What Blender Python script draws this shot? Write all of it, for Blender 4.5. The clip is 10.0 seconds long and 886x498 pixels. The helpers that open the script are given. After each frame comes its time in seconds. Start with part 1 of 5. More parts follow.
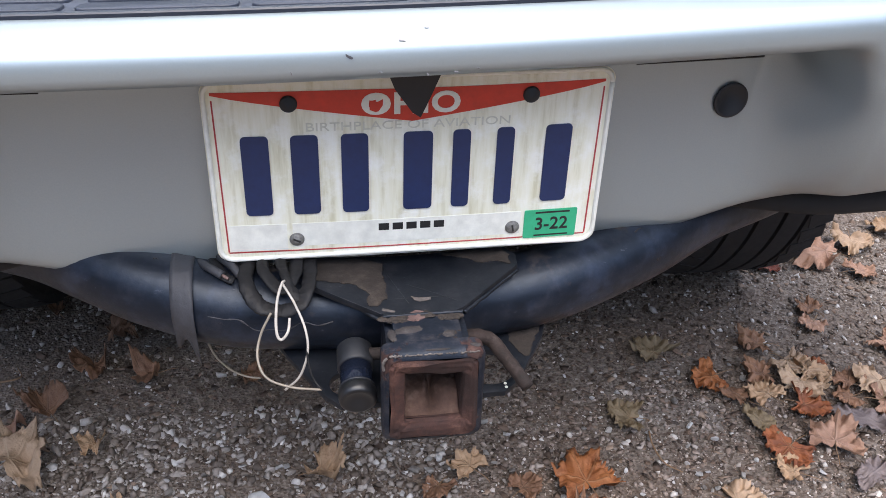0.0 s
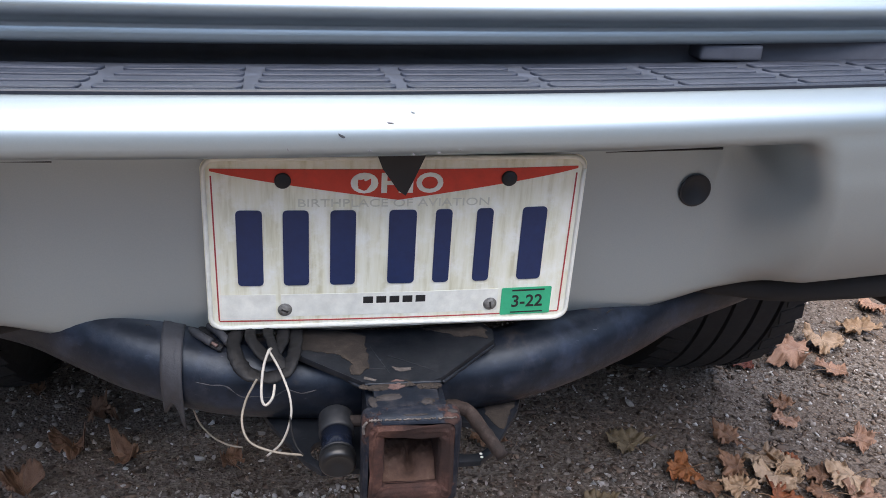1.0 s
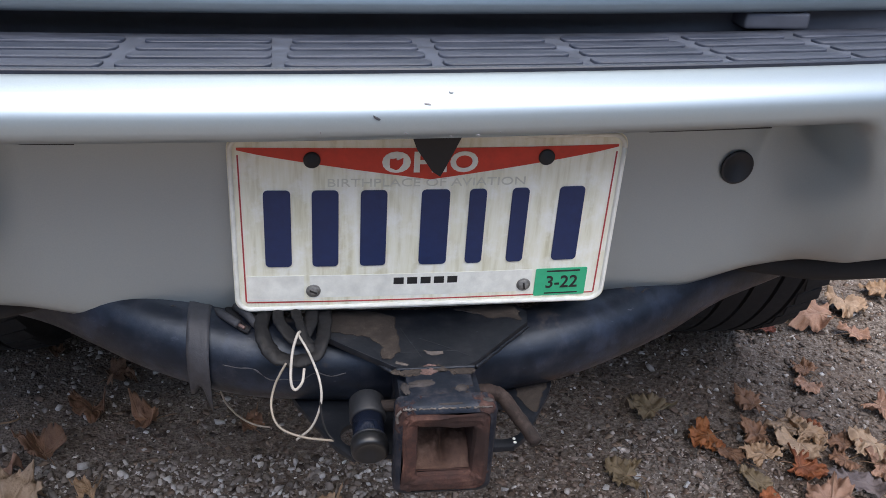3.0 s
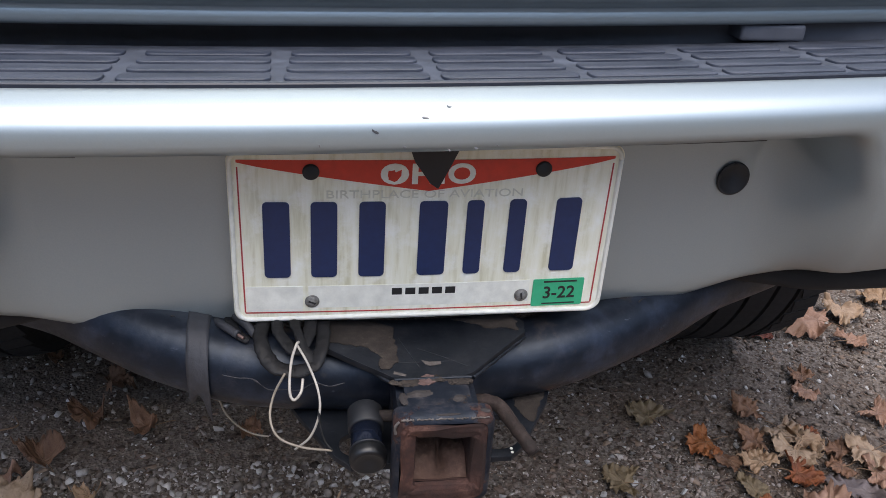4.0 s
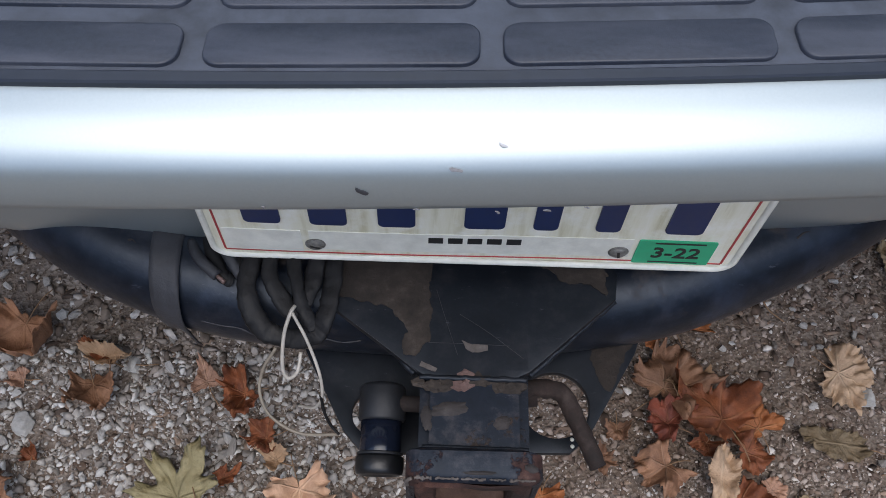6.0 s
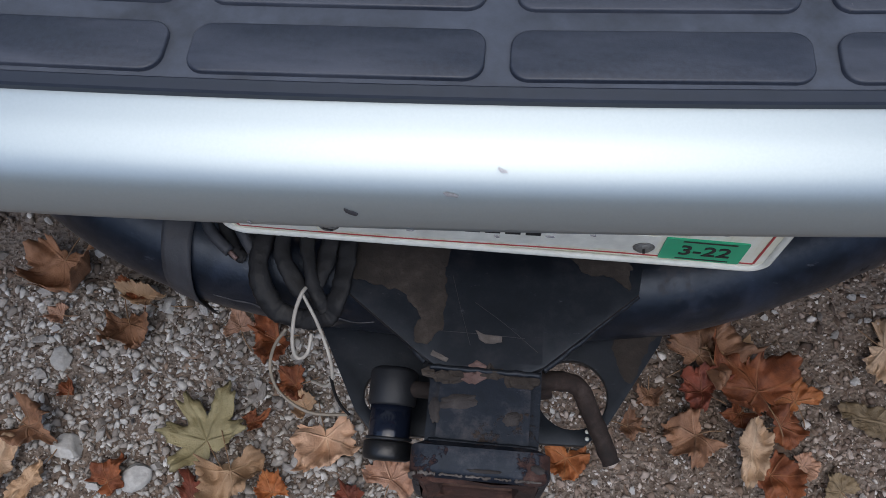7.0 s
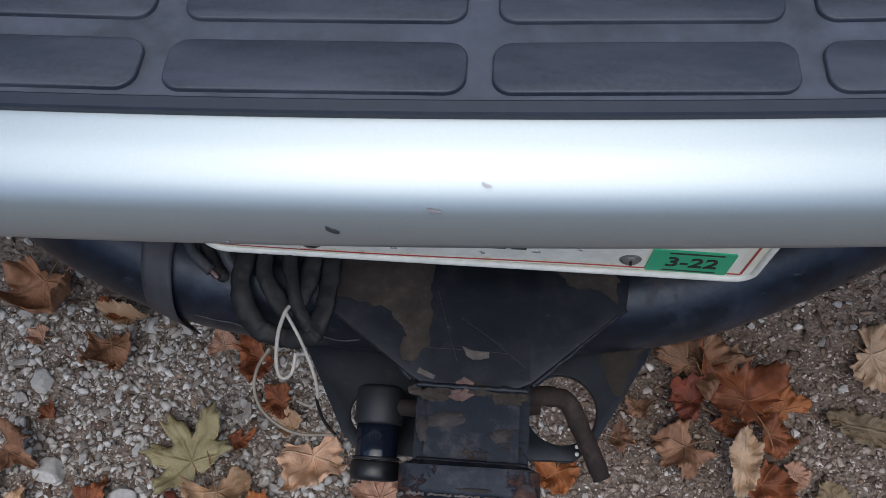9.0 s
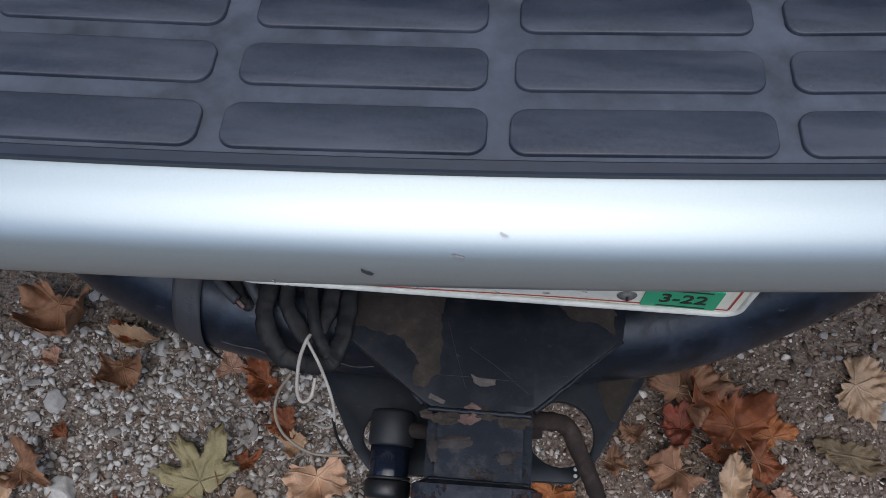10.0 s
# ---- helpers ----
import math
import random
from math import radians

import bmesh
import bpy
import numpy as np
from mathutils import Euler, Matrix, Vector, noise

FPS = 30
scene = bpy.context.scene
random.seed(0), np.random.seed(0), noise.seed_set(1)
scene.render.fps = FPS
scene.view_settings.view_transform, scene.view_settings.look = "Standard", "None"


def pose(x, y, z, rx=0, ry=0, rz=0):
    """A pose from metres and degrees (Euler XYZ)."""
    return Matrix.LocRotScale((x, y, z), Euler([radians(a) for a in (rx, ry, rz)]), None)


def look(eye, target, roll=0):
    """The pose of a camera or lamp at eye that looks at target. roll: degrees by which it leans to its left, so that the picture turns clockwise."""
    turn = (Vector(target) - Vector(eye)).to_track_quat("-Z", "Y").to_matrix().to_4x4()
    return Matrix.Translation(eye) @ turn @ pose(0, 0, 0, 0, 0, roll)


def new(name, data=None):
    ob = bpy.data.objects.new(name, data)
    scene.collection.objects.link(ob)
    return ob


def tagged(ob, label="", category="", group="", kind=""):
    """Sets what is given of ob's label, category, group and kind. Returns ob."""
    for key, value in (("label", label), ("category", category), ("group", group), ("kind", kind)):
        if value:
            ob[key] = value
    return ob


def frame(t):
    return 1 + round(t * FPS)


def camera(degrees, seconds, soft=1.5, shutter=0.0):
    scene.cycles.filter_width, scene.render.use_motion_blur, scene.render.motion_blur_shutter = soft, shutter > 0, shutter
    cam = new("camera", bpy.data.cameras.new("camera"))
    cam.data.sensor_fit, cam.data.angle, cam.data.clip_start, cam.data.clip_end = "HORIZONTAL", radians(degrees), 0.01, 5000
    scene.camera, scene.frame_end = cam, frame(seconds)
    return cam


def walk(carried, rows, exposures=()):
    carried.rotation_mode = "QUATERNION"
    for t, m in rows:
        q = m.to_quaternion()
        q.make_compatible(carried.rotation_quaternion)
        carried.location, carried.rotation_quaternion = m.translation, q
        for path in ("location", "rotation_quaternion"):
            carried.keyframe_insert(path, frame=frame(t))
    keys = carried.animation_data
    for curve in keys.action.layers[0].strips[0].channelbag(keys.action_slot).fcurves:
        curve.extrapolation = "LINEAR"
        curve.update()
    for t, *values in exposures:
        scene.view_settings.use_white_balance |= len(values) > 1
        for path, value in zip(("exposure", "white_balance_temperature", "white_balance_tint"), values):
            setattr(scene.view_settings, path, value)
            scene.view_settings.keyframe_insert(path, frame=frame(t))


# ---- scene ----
cam = camera(53.7, 10.0, soft=0.55)
PATH = [
    (0, (-0.07, -0.625, 0.91), (0.2, 1.066, -0.123), 2.0),
    (0.5, (-0.064, -0.669, 0.899), (0.21, 1.119, 0.046), 2.8),
    (1, (-0.075, -0.671, 0.908), (0.24, 1.124, 0.085), 3.7),
    (1.5, (-0.084, -0.666, 0.914), (0.208, 1.112, 0.047), 3.7),
    (2, (-0.089, -0.643, 0.921), (0.199, 1.112, 0.006), 3.9),
    (2.5, (-0.091, -0.634, 0.921), (0.203, 1.11, -0.014), 3.8),
    (4, (-0.091, -0.636, 0.929), (0.206, 1.112, 0.004), 3.9),
    (4.5, (-0.1, -0.605, 0.945), (0.213, 1.133, 0.007), 4.4),
    (4.7, (-0.096, -0.577, 0.958), (0.224, 1.099, -0.085), 4.4),
    (4.9, (-0.104, -0.523, 0.97), (0.193, 1.017, -0.27), 4.8),
    (5, (-0.111, -0.484, 0.971), (0.181, 0.97, -0.371), 5.5),
    (5.2, (-0.11, -0.421, 0.977), (0.174, 0.912, -0.486), 6.8),
    (5.5, (-0.073, -0.359, 0.995), (0.133, 0.856, -0.58), 6.6),
    (5.7, (-0.046, -0.31, 0.994), (0.075, 0.811, -0.658), 5.4),
    (6.8, (-0.002, -0.22, 0.997), (-0.097, 0.603, -0.823), -1.8),
    (7, (-0.001, -0.215, 0.994), (-0.096, 0.61, -0.825), -1.5),
    (7.5, (0.0, -0.209, 0.991), (-0.088, 0.619, -0.827), -0.9),
    (8, (0.002, -0.206, 0.992), (-0.08, 0.634, -0.821), -1.1),
    (8.5, (0.0, -0.207, 0.993), (-0.072, 0.642, -0.817), -0.7),
    (9, (-0.001, -0.211, 0.989), (-0.065, 0.643, -0.818), -0.4),
    (9.5, (-0.003, -0.216, 0.997), (-0.06, 0.643, -0.808), 0.2),
    (10, (-0.011, -0.223, 1.028), (-0.063, 0.68, -0.755), 1.2),
]
walk(cam, [(t, look(eye, target, roll)) for t, eye, target, roll in PATH], [(0, 1.75, 6700, 10), (1.0, 1.53, 6700, 10), (2.7, 1.43, 6700, 10), (3.8, 1.27, 6800, 10), (4.5, 1.22, 6800, 10), (5.0, 1.16, 6700, 10), (5.7, 0.88, 6550, 9), (7.0, 0.40, 6420, 8), (10, 0.43, 6400, 8)])


# ---------- world, sun ----------
world = bpy.data.worlds.new("world")
scene.world = world
world.use_nodes = True
wn, wl = world.node_tree.nodes, world.node_tree.links
sky = wn.new("ShaderNodeTexSky")
sky.sky_type = "NISHITA"
sky.sun_disc = False
sky.sun_elevation = radians(74)
sky.sun_rotation = radians(178)
sky.air_density = 1.0
sky.dust_density = 2.0
wl.new(sky.outputs[0], wn["Background"].inputs[0])
wn["Background"].inputs[1].default_value = 0.17
sun = new("sun", bpy.data.lights.new("sun", "SUN"))
sun.data.energy = 1.4
sun.data.angle = radians(69)
sun.data.color = (1.0, 0.97, 0.95)
sun.matrix_world = look((0.15, -1.95, 6.8), (0, 0, 0))


# ---------- materials ----------
def nodes_of(name):
    m = bpy.data.materials.new(name)
    m.use_nodes = True
    nt = m.node_tree
    return m, nt, nt.nodes["Principled BSDF"]


def node(nt, kind, **sockets):
    n = nt.nodes.new(kind)
    for k, v in sockets.items():
        n.inputs[k.replace("_", " ")].default_value = v
    return n


def noise_tex(nt, scale, detail=4.0, rough=0.6, coord=None):
    n = node(nt, "ShaderNodeTexNoise", Scale=scale, Detail=detail, Roughness=rough)
    if coord is not None:
        nt.links.new(coord, n.inputs["Vector"])
    return n


def ramp(nt, fac, stops):
    r = nt.nodes.new("ShaderNodeValToRGB")
    els = r.color_ramp.elements
    while len(els) < len(stops):
        els.new(0.5)
    for e, (p, c) in zip(els, stops):
        e.position, e.color = p, (*c, 1) if len(c) == 3 else c
    nt.links.new(fac, r.inputs[0])
    return r


def mix(nt, fac, a, b, how="MIX"):
    m = nt.nodes.new("ShaderNodeMix")
    m.data_type, m.blend_type = "RGBA", how
    for sock, v in ((m.inputs[0], fac), (m.inputs[6], a), (m.inputs[7], b)):
        if isinstance(v, (int, float)):
            sock.default_value = v
        elif isinstance(v, tuple):
            sock.default_value = (*v, 1)
        else:
            nt.links.new(v, sock)
    return m.outputs[2]


def bump(nt, bsdf, height, strength, distance):
    b = node(nt, "ShaderNodeBump", Strength=strength, Distance=distance)
    nt.links.new(height, b.inputs["Height"])
    nt.links.new(b.outputs[0], bsdf.inputs["Normal"])
    return b


def obj_coord(nt):
    return nt.nodes.new("ShaderNodeTexCoord").outputs["Object"]


def plain(name, col, rough=0.5, metal=0.0, vary=0.25, scale=60.0, bumps=0.0, spec=0.5):
    m, nt, b = nodes_of(name)
    co = obj_coord(nt)
    n = noise_tex(nt, scale, 5, 0.65, co)
    n2 = noise_tex(nt, scale * 0.13, 3, 0.5, co)
    lo = tuple(c * (1 - vary) for c in col)
    hi = tuple(min(1, c * (1 + vary)) for c in col)
    c1 = ramp(nt, n.outputs[0], [(0.3, lo), (0.7, hi)])
    c2 = mix(nt, n2.outputs[0], c1.outputs[0], tuple(c * 0.9 for c in col))
    nt.links.new(c2, b.inputs["Base Color"])
    r = ramp(nt, n.outputs[0], [(0.3, (rough * 0.85,) * 3), (0.7, (min(1, rough * 1.15),) * 3)])
    nt.links.new(r.outputs[0], b.inputs["Roughness"])
    b.inputs["Metallic"].default_value = metal
    b.inputs["Specular IOR Level"].default_value = spec
    if bumps:
        bump(nt, b, n.outputs[0], bumps, 0.002)
    return m


def car_paint():
    m, nt, b = nodes_of("silver_paint")
    co = obj_coord(nt)
    n = noise_tex(nt, 900, 2, 0.5, co)
    d = noise_tex(nt, 3.5, 2.5, 0.5, co)
    c = ramp(nt, n.outputs[0], [(0.3, (0.342, 0.392, 0.408)), (0.7, (0.360, 0.410, 0.426))])
    dirt = ramp(nt, d.outputs[0], [(0.45, (0, 0, 0)), (0.85, (0.3, 0.3, 0.3))])
    col = mix(nt, dirt.outputs[0], c.outputs[0], (0.29, 0.32, 0.315))
    nt.links.new(col, b.inputs["Base Color"])
    b.inputs["Metallic"].default_value = 0.68
    r = ramp(nt, d.outputs[0], [(0.35, (0.36,) * 3), (0.75, (0.41,) * 3)])
    nt.links.new(r.outputs[0], b.inputs["Roughness"])
    b.inputs["Coat Weight"].default_value = 0.3
    b.inputs["Coat Roughness"].default_value = 0.18
    return m


def hitch_paint(name, rust_amount, dust=0.35, gloss=(0.30, 0.5), spec=0.5, haze=0.0, crust=0.0, relief=0.7, tones=((0.003, 0.0043, 0.0072), (0.009, 0.0128, 0.0225)), rust_cols=((0.012, 0.008, 0.006), (0.029, 0.020, 0.015), (0.065, 0.047, 0.036))):
    """Black paint over steel, chipped to dull rust, scuffed and dulled by dust."""
    m, nt, b = nodes_of(name)
    co = obj_coord(nt)
    big = noise_tex(nt, 22, 9, 0.68, co)
    fine = noise_tex(nt, 160, 5, 0.7, co)
    streak = noise_tex(nt, 45, 6, 0.75, co)
    mp = node(nt, "ShaderNodeMapping")
    mp.inputs["Scale"].default_value = (60, 190, 190)
    nt.links.new(co, mp.inputs["Vector"])
    scuff = noise_tex(nt, 1.0, 6, 0.75, mp.outputs[0])
    paint = ramp(nt, streak.outputs[0], [(0.3, tones[0]), (0.75, tones[1])])
    rust = ramp(nt, fine.outputs[0], [(0.3, rust_cols[0]), (0.6, rust_cols[1]), (0.85, rust_cols[2])])
    edge = 0.66 - rust_amount
    mask = ramp(nt, big.outputs[0], [(edge, (0, 0, 0)), (edge + 0.03, (1, 1, 1))])
    dusty = ramp(nt, streak.outputs[0], [(0.5, (0, 0, 0)), (0.85, (dust,) * 3)])
    scuffs = ramp(nt, scuff.outputs[0], [(0.64, (0, 0, 0)), (0.70, (0.6,) * 3)])
    c1 = mix(nt, mask.outputs[0], paint.outputs[0], rust.outputs[0])
    c2 = mix(nt, dusty.outputs[0], c1, (0.12, 0.10, 0.088))
    c3 = mix(nt, scuffs.outputs[0], c2, (0.075, 0.078, 0.095))
    if haze:
        # bluish clouds: scuffed paint, with the tube's blue highlights put into the colour
        cloud = noise_tex(nt, 26, 5, 0.6, co)
        c3 = mix(nt, ramp(nt, cloud.outputs[0], [(0.5, (0,) * 3), (0.68, (haze,) * 3)]).outputs[0], c3, (0.040, 0.054, 0.090))
    if crust:
        # dry earth lodged on the upper rear side
        xyz = nt.nodes.new("ShaderNodeSeparateXYZ")
        nt.links.new(co, xyz.inputs[0])
        side = xyz.outputs["X"]
        for how, val in (("SUBTRACT", 0.02), ("ABSOLUTE", 0), ("SUBTRACT", 0.085), ("ABSOLUTE", 0), ("MULTIPLY", -2.6)):
            s = nt.nodes.new("ShaderNodeMath")
            s.operation = how
            s.inputs[1].default_value = val
            nt.links.new(side, s.inputs[0])
            side = s.outputs[0]
        ma = nt.nodes.new("ShaderNodeMath")
        ma.operation = "MULTIPLY_ADD"
        ma.inputs[1].default_value = 3.2
        nt.links.new(xyz.outputs["Y"], ma.inputs[0])
        nt.links.new(noise_tex(nt, 19, 8, 0.66, co).outputs[0], ma.inputs[2])
        both = nt.nodes.new("ShaderNodeMath")
        nt.links.new(ma.outputs[0], both.inputs[0])
        nt.links.new(side, both.inputs[1])
        ma = both
        earth = ramp(nt, ma.outputs[0], [(crust, (0,) * 3), (crust + 0.10, (0.8,) * 3)])
        c3 = mix(nt, earth.outputs[0], c3, ramp(nt, fine.outputs[0], [(0.3, (0.034, 0.026, 0.021)), (0.75, (0.085, 0.066, 0.053))]).outputs[0])
    nt.links.new(c3, b.inputs["Base Color"])
    if crust:
        lift = nt.nodes.new("ShaderNodeMath")
        lift.operation = "MAXIMUM"
        nt.links.new(mask.outputs[0], lift.inputs[0])
        nt.links.new(earth.outputs[0], lift.inputs[1])
        dull = lift.outputs[0]
    else:
        dull = mask.outputs[0]
    rg = mix(nt, dull, ramp(nt, fine.outputs[0], [(0.3, (gloss[0],) * 3), (0.8, (gloss[1],) * 3)]).outputs[0], (0.92, 0.92, 0.92))
    nt.links.new(rg, b.inputs["Roughness"])
    b.inputs["Specular IOR Level"].default_value = spec
    b.inputs["Specular Tint"].default_value = (0.76, 0.86, 1.0, 1)
    h = mix(nt, 0.45, mask.outputs[0], fine.outputs[0])
    bump(nt, b, h, relief, 0.0014)
    return m


def rusty(name, lo, mid, hi):
    m, nt, b = nodes_of(name)
    co = obj_coord(nt)
    n = noise_tex(nt, 70, 8, 0.7, co)
    n2 = noise_tex(nt, 14, 4, 0.6, co)
    c = ramp(nt, n.outputs[0], [(0.3, lo), (0.52, mid), (0.75, hi)])
    c2 = mix(nt, ramp(nt, n2.outputs[0], [(0.45, (0, 0, 0)), (0.65, (0.8,) * 3)]).outputs[0], c.outputs[0], lo)
    nt.links.new(c2, b.inputs["Base Color"])
    b.inputs["Roughness"].default_value = 0.85
    b.inputs["Metallic"].default_value = 0.15
    bump(nt, b, n.outputs[0], 0.7, 0.002)
    return m


def leaf_mat(name, a, c, vein):
    m, nt, b = nodes_of(name)
    co = obj_coord(nt)
    n = noise_tex(nt, 45, 6, 0.65, co)
    n2 = noise_tex(nt, 260, 4, 0.7, co)
    rnd = nt.nodes.new("ShaderNodeObjectInfo").outputs["Random"]
    base = ramp(nt, n.outputs[0], [(0.32, a), (0.68, c)])
    spots = ramp(nt, n2.outputs[0], [(0.62, (0, 0, 0)), (0.72, (0.55,) * 3)])
    c1 = mix(nt, spots.outputs[0], base.outputs[0], tuple(v * 0.45 for v in a))
    at = nt.nodes.new("ShaderNodeAttribute")
    at.attribute_name = "vein"
    vm = nt.nodes.new("ShaderNodeMath")
    vm.operation = "MULTIPLY"
    vm.inputs[1].default_value = 0.55
    nt.links.new(at.outputs["Fac"], vm.inputs[0])
    c2 = mix(nt, vm.outputs[0], c1, vein)
    hs = node(nt, "ShaderNodeHueSaturation")
    mr = node(nt, "ShaderNodeMapRange", To_Min=0.8, To_Max=1.15)
    nt.links.new(rnd, mr.inputs["Value"])
    nt.links.new(mr.outputs[0], hs.inputs["Value"])
    nt.links.new(c2, hs.inputs["Color"])
    nt.links.new(hs.outputs[0], b.inputs["Base Color"])
    b.inputs["Roughness"].default_value = 0.62
    b.inputs["Specular IOR Level"].default_value = 0.35
    h = nt.nodes.new("ShaderNodeMath")
    h.operation = "ADD"
    nt.links.new(at.outputs["Fac"], h.inputs[0])
    nt.links.new(n2.outputs[0], h.inputs[1])
    bump(nt, b, h.outputs[0], 0.75, 0.0018)
    return m


def ground_mat():
    m, nt, b = nodes_of("gravel_dirt")
    co = obj_coord(nt)
    a = noise_tex(nt, 2.2, 5, 0.6, co)
    f = noise_tex(nt, 90, 8, 0.75, co)
    v = node(nt, "ShaderNodeTexVoronoi", Scale=210.0)
    nt.links.new(co, v.inputs["Vector"])
    dirt = ramp(nt, f.outputs[0], [(0.30, (0.050, 0.033, 0.024)), (0.52, (0.145, 0.102, 0.075)), (0.72, (0.31, 0.240, 0.190))])
    grit = ramp(nt, v.outputs["Color"], [(0.2, (0.085, 0.069, 0.057)), (0.8, (0.30, 0.262, 0.228))])
    c1 = mix(nt, ramp(nt, a.outputs[0], [(0.4, (0.25,) * 3), (0.62, (0.75,) * 3)]).outputs[0], dirt.outputs[0], grit.outputs[0])
    nt.links.new(c1, b.inputs["Base Color"])
    b.inputs["Roughness"].default_value = 0.95
    b.inputs["Specular IOR Level"].default_value = 0.2
    h = mix(nt, 0.5, f.outputs[0], v.outputs["Distance"])
    bump(nt, b, h, 0.9, 0.006)
    return m


def stone_mat(name, stops):
    m, nt, b = nodes_of(name)
    g = nt.nodes.new("ShaderNodeNewGeometry")
    co = obj_coord(nt)
    n = noise_tex(nt, 170, 5, 0.65, co)
    c = ramp(nt, g.outputs["Random Per Island"], stops)
    c2 = mix(nt, ramp(nt, n.outputs[0], [(0.35, (0.35,) * 3), (0.7, (0,) * 3)]).outputs[0], c.outputs[0], (0.13, 0.115, 0.10))
    nt.links.new(c2, b.inputs["Base Color"])
    b.inputs["Roughness"].default_value = 0.85
    b.inputs["Specular IOR Level"].default_value = 0.3
    bump(nt, b, n.outputs[0], 0.4, 0.002)
    return m


def lone_stone_mat():
    """Crushed limestone, each piece of its own tone."""
    m, nt, b = nodes_of("single_stone")
    n = noise_tex(nt, 150, 6, 0.7, obj_coord(nt))
    tone = ramp(nt, nt.nodes.new("ShaderNodeObjectInfo").outputs["Random"], [(0.0, (0.15, 0.13, 0.115)), (0.4, (0.36, 0.34, 0.315)), (0.8, (0.54, 0.52, 0.50)), (1.0, (0.70, 0.69, 0.67))])
    c = mix(nt, ramp(nt, n.outputs[0], [(0.35, (0.5,) * 3), (0.65, (0,) * 3)]).outputs[0], tone.outputs[0], (0.14, 0.115, 0.095))
    nt.links.new(c, b.inputs["Base Color"])
    b.inputs["Roughness"].default_value = 0.88
    b.inputs["Specular IOR Level"].default_value = 0.3
    bump(nt, b, n.outputs[0], 0.6, 0.002)
    return m


def plate_mat():
    """Cream-white reflective sheeting with yellowed dirt runs."""
    m, nt, b = nodes_of("plate_sheeting")
    co = obj_coord(nt)
    mp = node(nt, "ShaderNodeMapping")
    mp.inputs["Scale"].default_value = (150, 60, 15)
    nt.links.new(co, mp.inputs["Vector"])
    run = noise_tex(nt, 1.0, 5, 0.6, mp.outputs[0])
    blot = noise_tex(nt, 42, 8, 0.68, co)
    base = ramp(nt, run.outputs[0], [(0.30, (0.60, 0.57, 0.40)), (0.50, (0.77, 0.755, 0.60)), (0.70, (0.84, 0.835, 0.72))])
    c = mix(nt, ramp(nt, blot.outputs[0], [(0.48, (0,) * 3), (0.66, (0.7,) * 3)]).outputs[0], base.outputs[0], (0.88, 0.89, 0.84))
    nt.links.new(c, b.inputs["Base Color"])
    b.inputs["Roughness"].default_value = 0.42
    return m


PAINT = car_paint()
def pad_mat():
    """Dark plastic with drawn-out dusty smears and small scuffs."""
    m, nt, b = nodes_of("step_pad_plastic")
    co = obj_coord(nt)
    mp = node(nt, "ShaderNodeMapping")
    mp.inputs["Scale"].default_value = (9, 40, 40)
    nt.links.new(co, mp.inputs["Vector"])
    smear = noise_tex(nt, 1.6, 6, 0.62, mp.outputs[0])
    fine = noise_tex(nt, 420, 4, 0.7, co)
    scuff = noise_tex(nt, 60, 8, 0.8, co)
    base = ramp(nt, fine.outputs[0], [(0.3, (0.014, 0.018, 0.030)), (0.7, (0.024, 0.031, 0.048))])
    c1 = mix(nt, ramp(nt, smear.outputs[0], [(0.42, (0,) * 3), (0.68, (0.7,) * 3)]).outputs[0], base.outputs[0], (0.060, 0.068, 0.091))
    c2 = mix(nt, ramp(nt, scuff.outputs[0], [(0.66, (0,) * 3), (0.72, (0.6,) * 3)]).outputs[0], c1, (0.17, 0.165, 0.165))
    nt.links.new(c2, b.inputs["Base Color"])
    nt.links.new(ramp(nt, smear.outputs[0], [(0.3, (0.42,) * 3), (0.7, (0.66,) * 3)]).outputs[0], b.inputs["Roughness"])
    bump(nt, b, fine.outputs[0], 0.2, 0.0006)
    return m


PAD = pad_mat()
PALE_CHIP = plain("scuffed_paint", (0.42, 0.42, 0.43), 0.6, 0, 0.3, 900)
CHIP = plain("bare_primer", (0.20, 0.20, 0.21), 0.6, 0, 0.5, 900)
BLACK = plain("black_plastic", (0.016, 0.016, 0.018), 0.6, 0, 0.4, 60, 0.1)
RUBBER = plain("tyre_rubber", (0.022, 0.022, 0.023), 0.85, 0, 0.4, 70, 0.2)
LOOM = plain("loom_rubber", (0.0085, 0.0084, 0.0095), 0.6, 0, 0.95, 70, 0.4, 0.3)
TAPE = plain("dusty_tape", (0.034, 0.035, 0.041), 0.6, 0, 0.6, 120, 0.4)
GLASS = plain("dark_glass", (0.012, 0.014, 0.016), 0.06, 0, 0.2, 2)
SILL = plain("sill_plastic", (0.10, 0.105, 0.125), 0.6, 0, 0.3, 40)
UNDER = plain("underbody", (0.012, 0.011, 0.011), 0.9, 0, 0.5, 12)
TUBE = hitch_paint("tube_paint", 0.03, 0.16, (0.31, 0.50), 0.40, 0.36, 0.44, 0.32)
GUSSET = hitch_paint("gusset_paint", -0.02, 0.12, (0.40, 0.58), 0.33, 0.0, 0.0, 0.25, ((0.0030, 0.0038, 0.0055), (0.0090, 0.0108, 0.0150)))
RECEIVER = hitch_paint("receiver_paint", 0.06, 0.55, (0.4, 0.62), 0.30, relief=0.4)
RUST = rusty("red_rust", (0.015, 0.0075, 0.0065), (0.062, 0.025, 0.018), (0.175, 0.088, 0.064))
COLLAR = hitch_paint("collar_paint", 0.10, 0.45, (0.42, 0.64), 0.27, rust_cols=((0.016, 0.008, 0.007), (0.048, 0.023, 0.018), (0.12, 0.068, 0.052)))
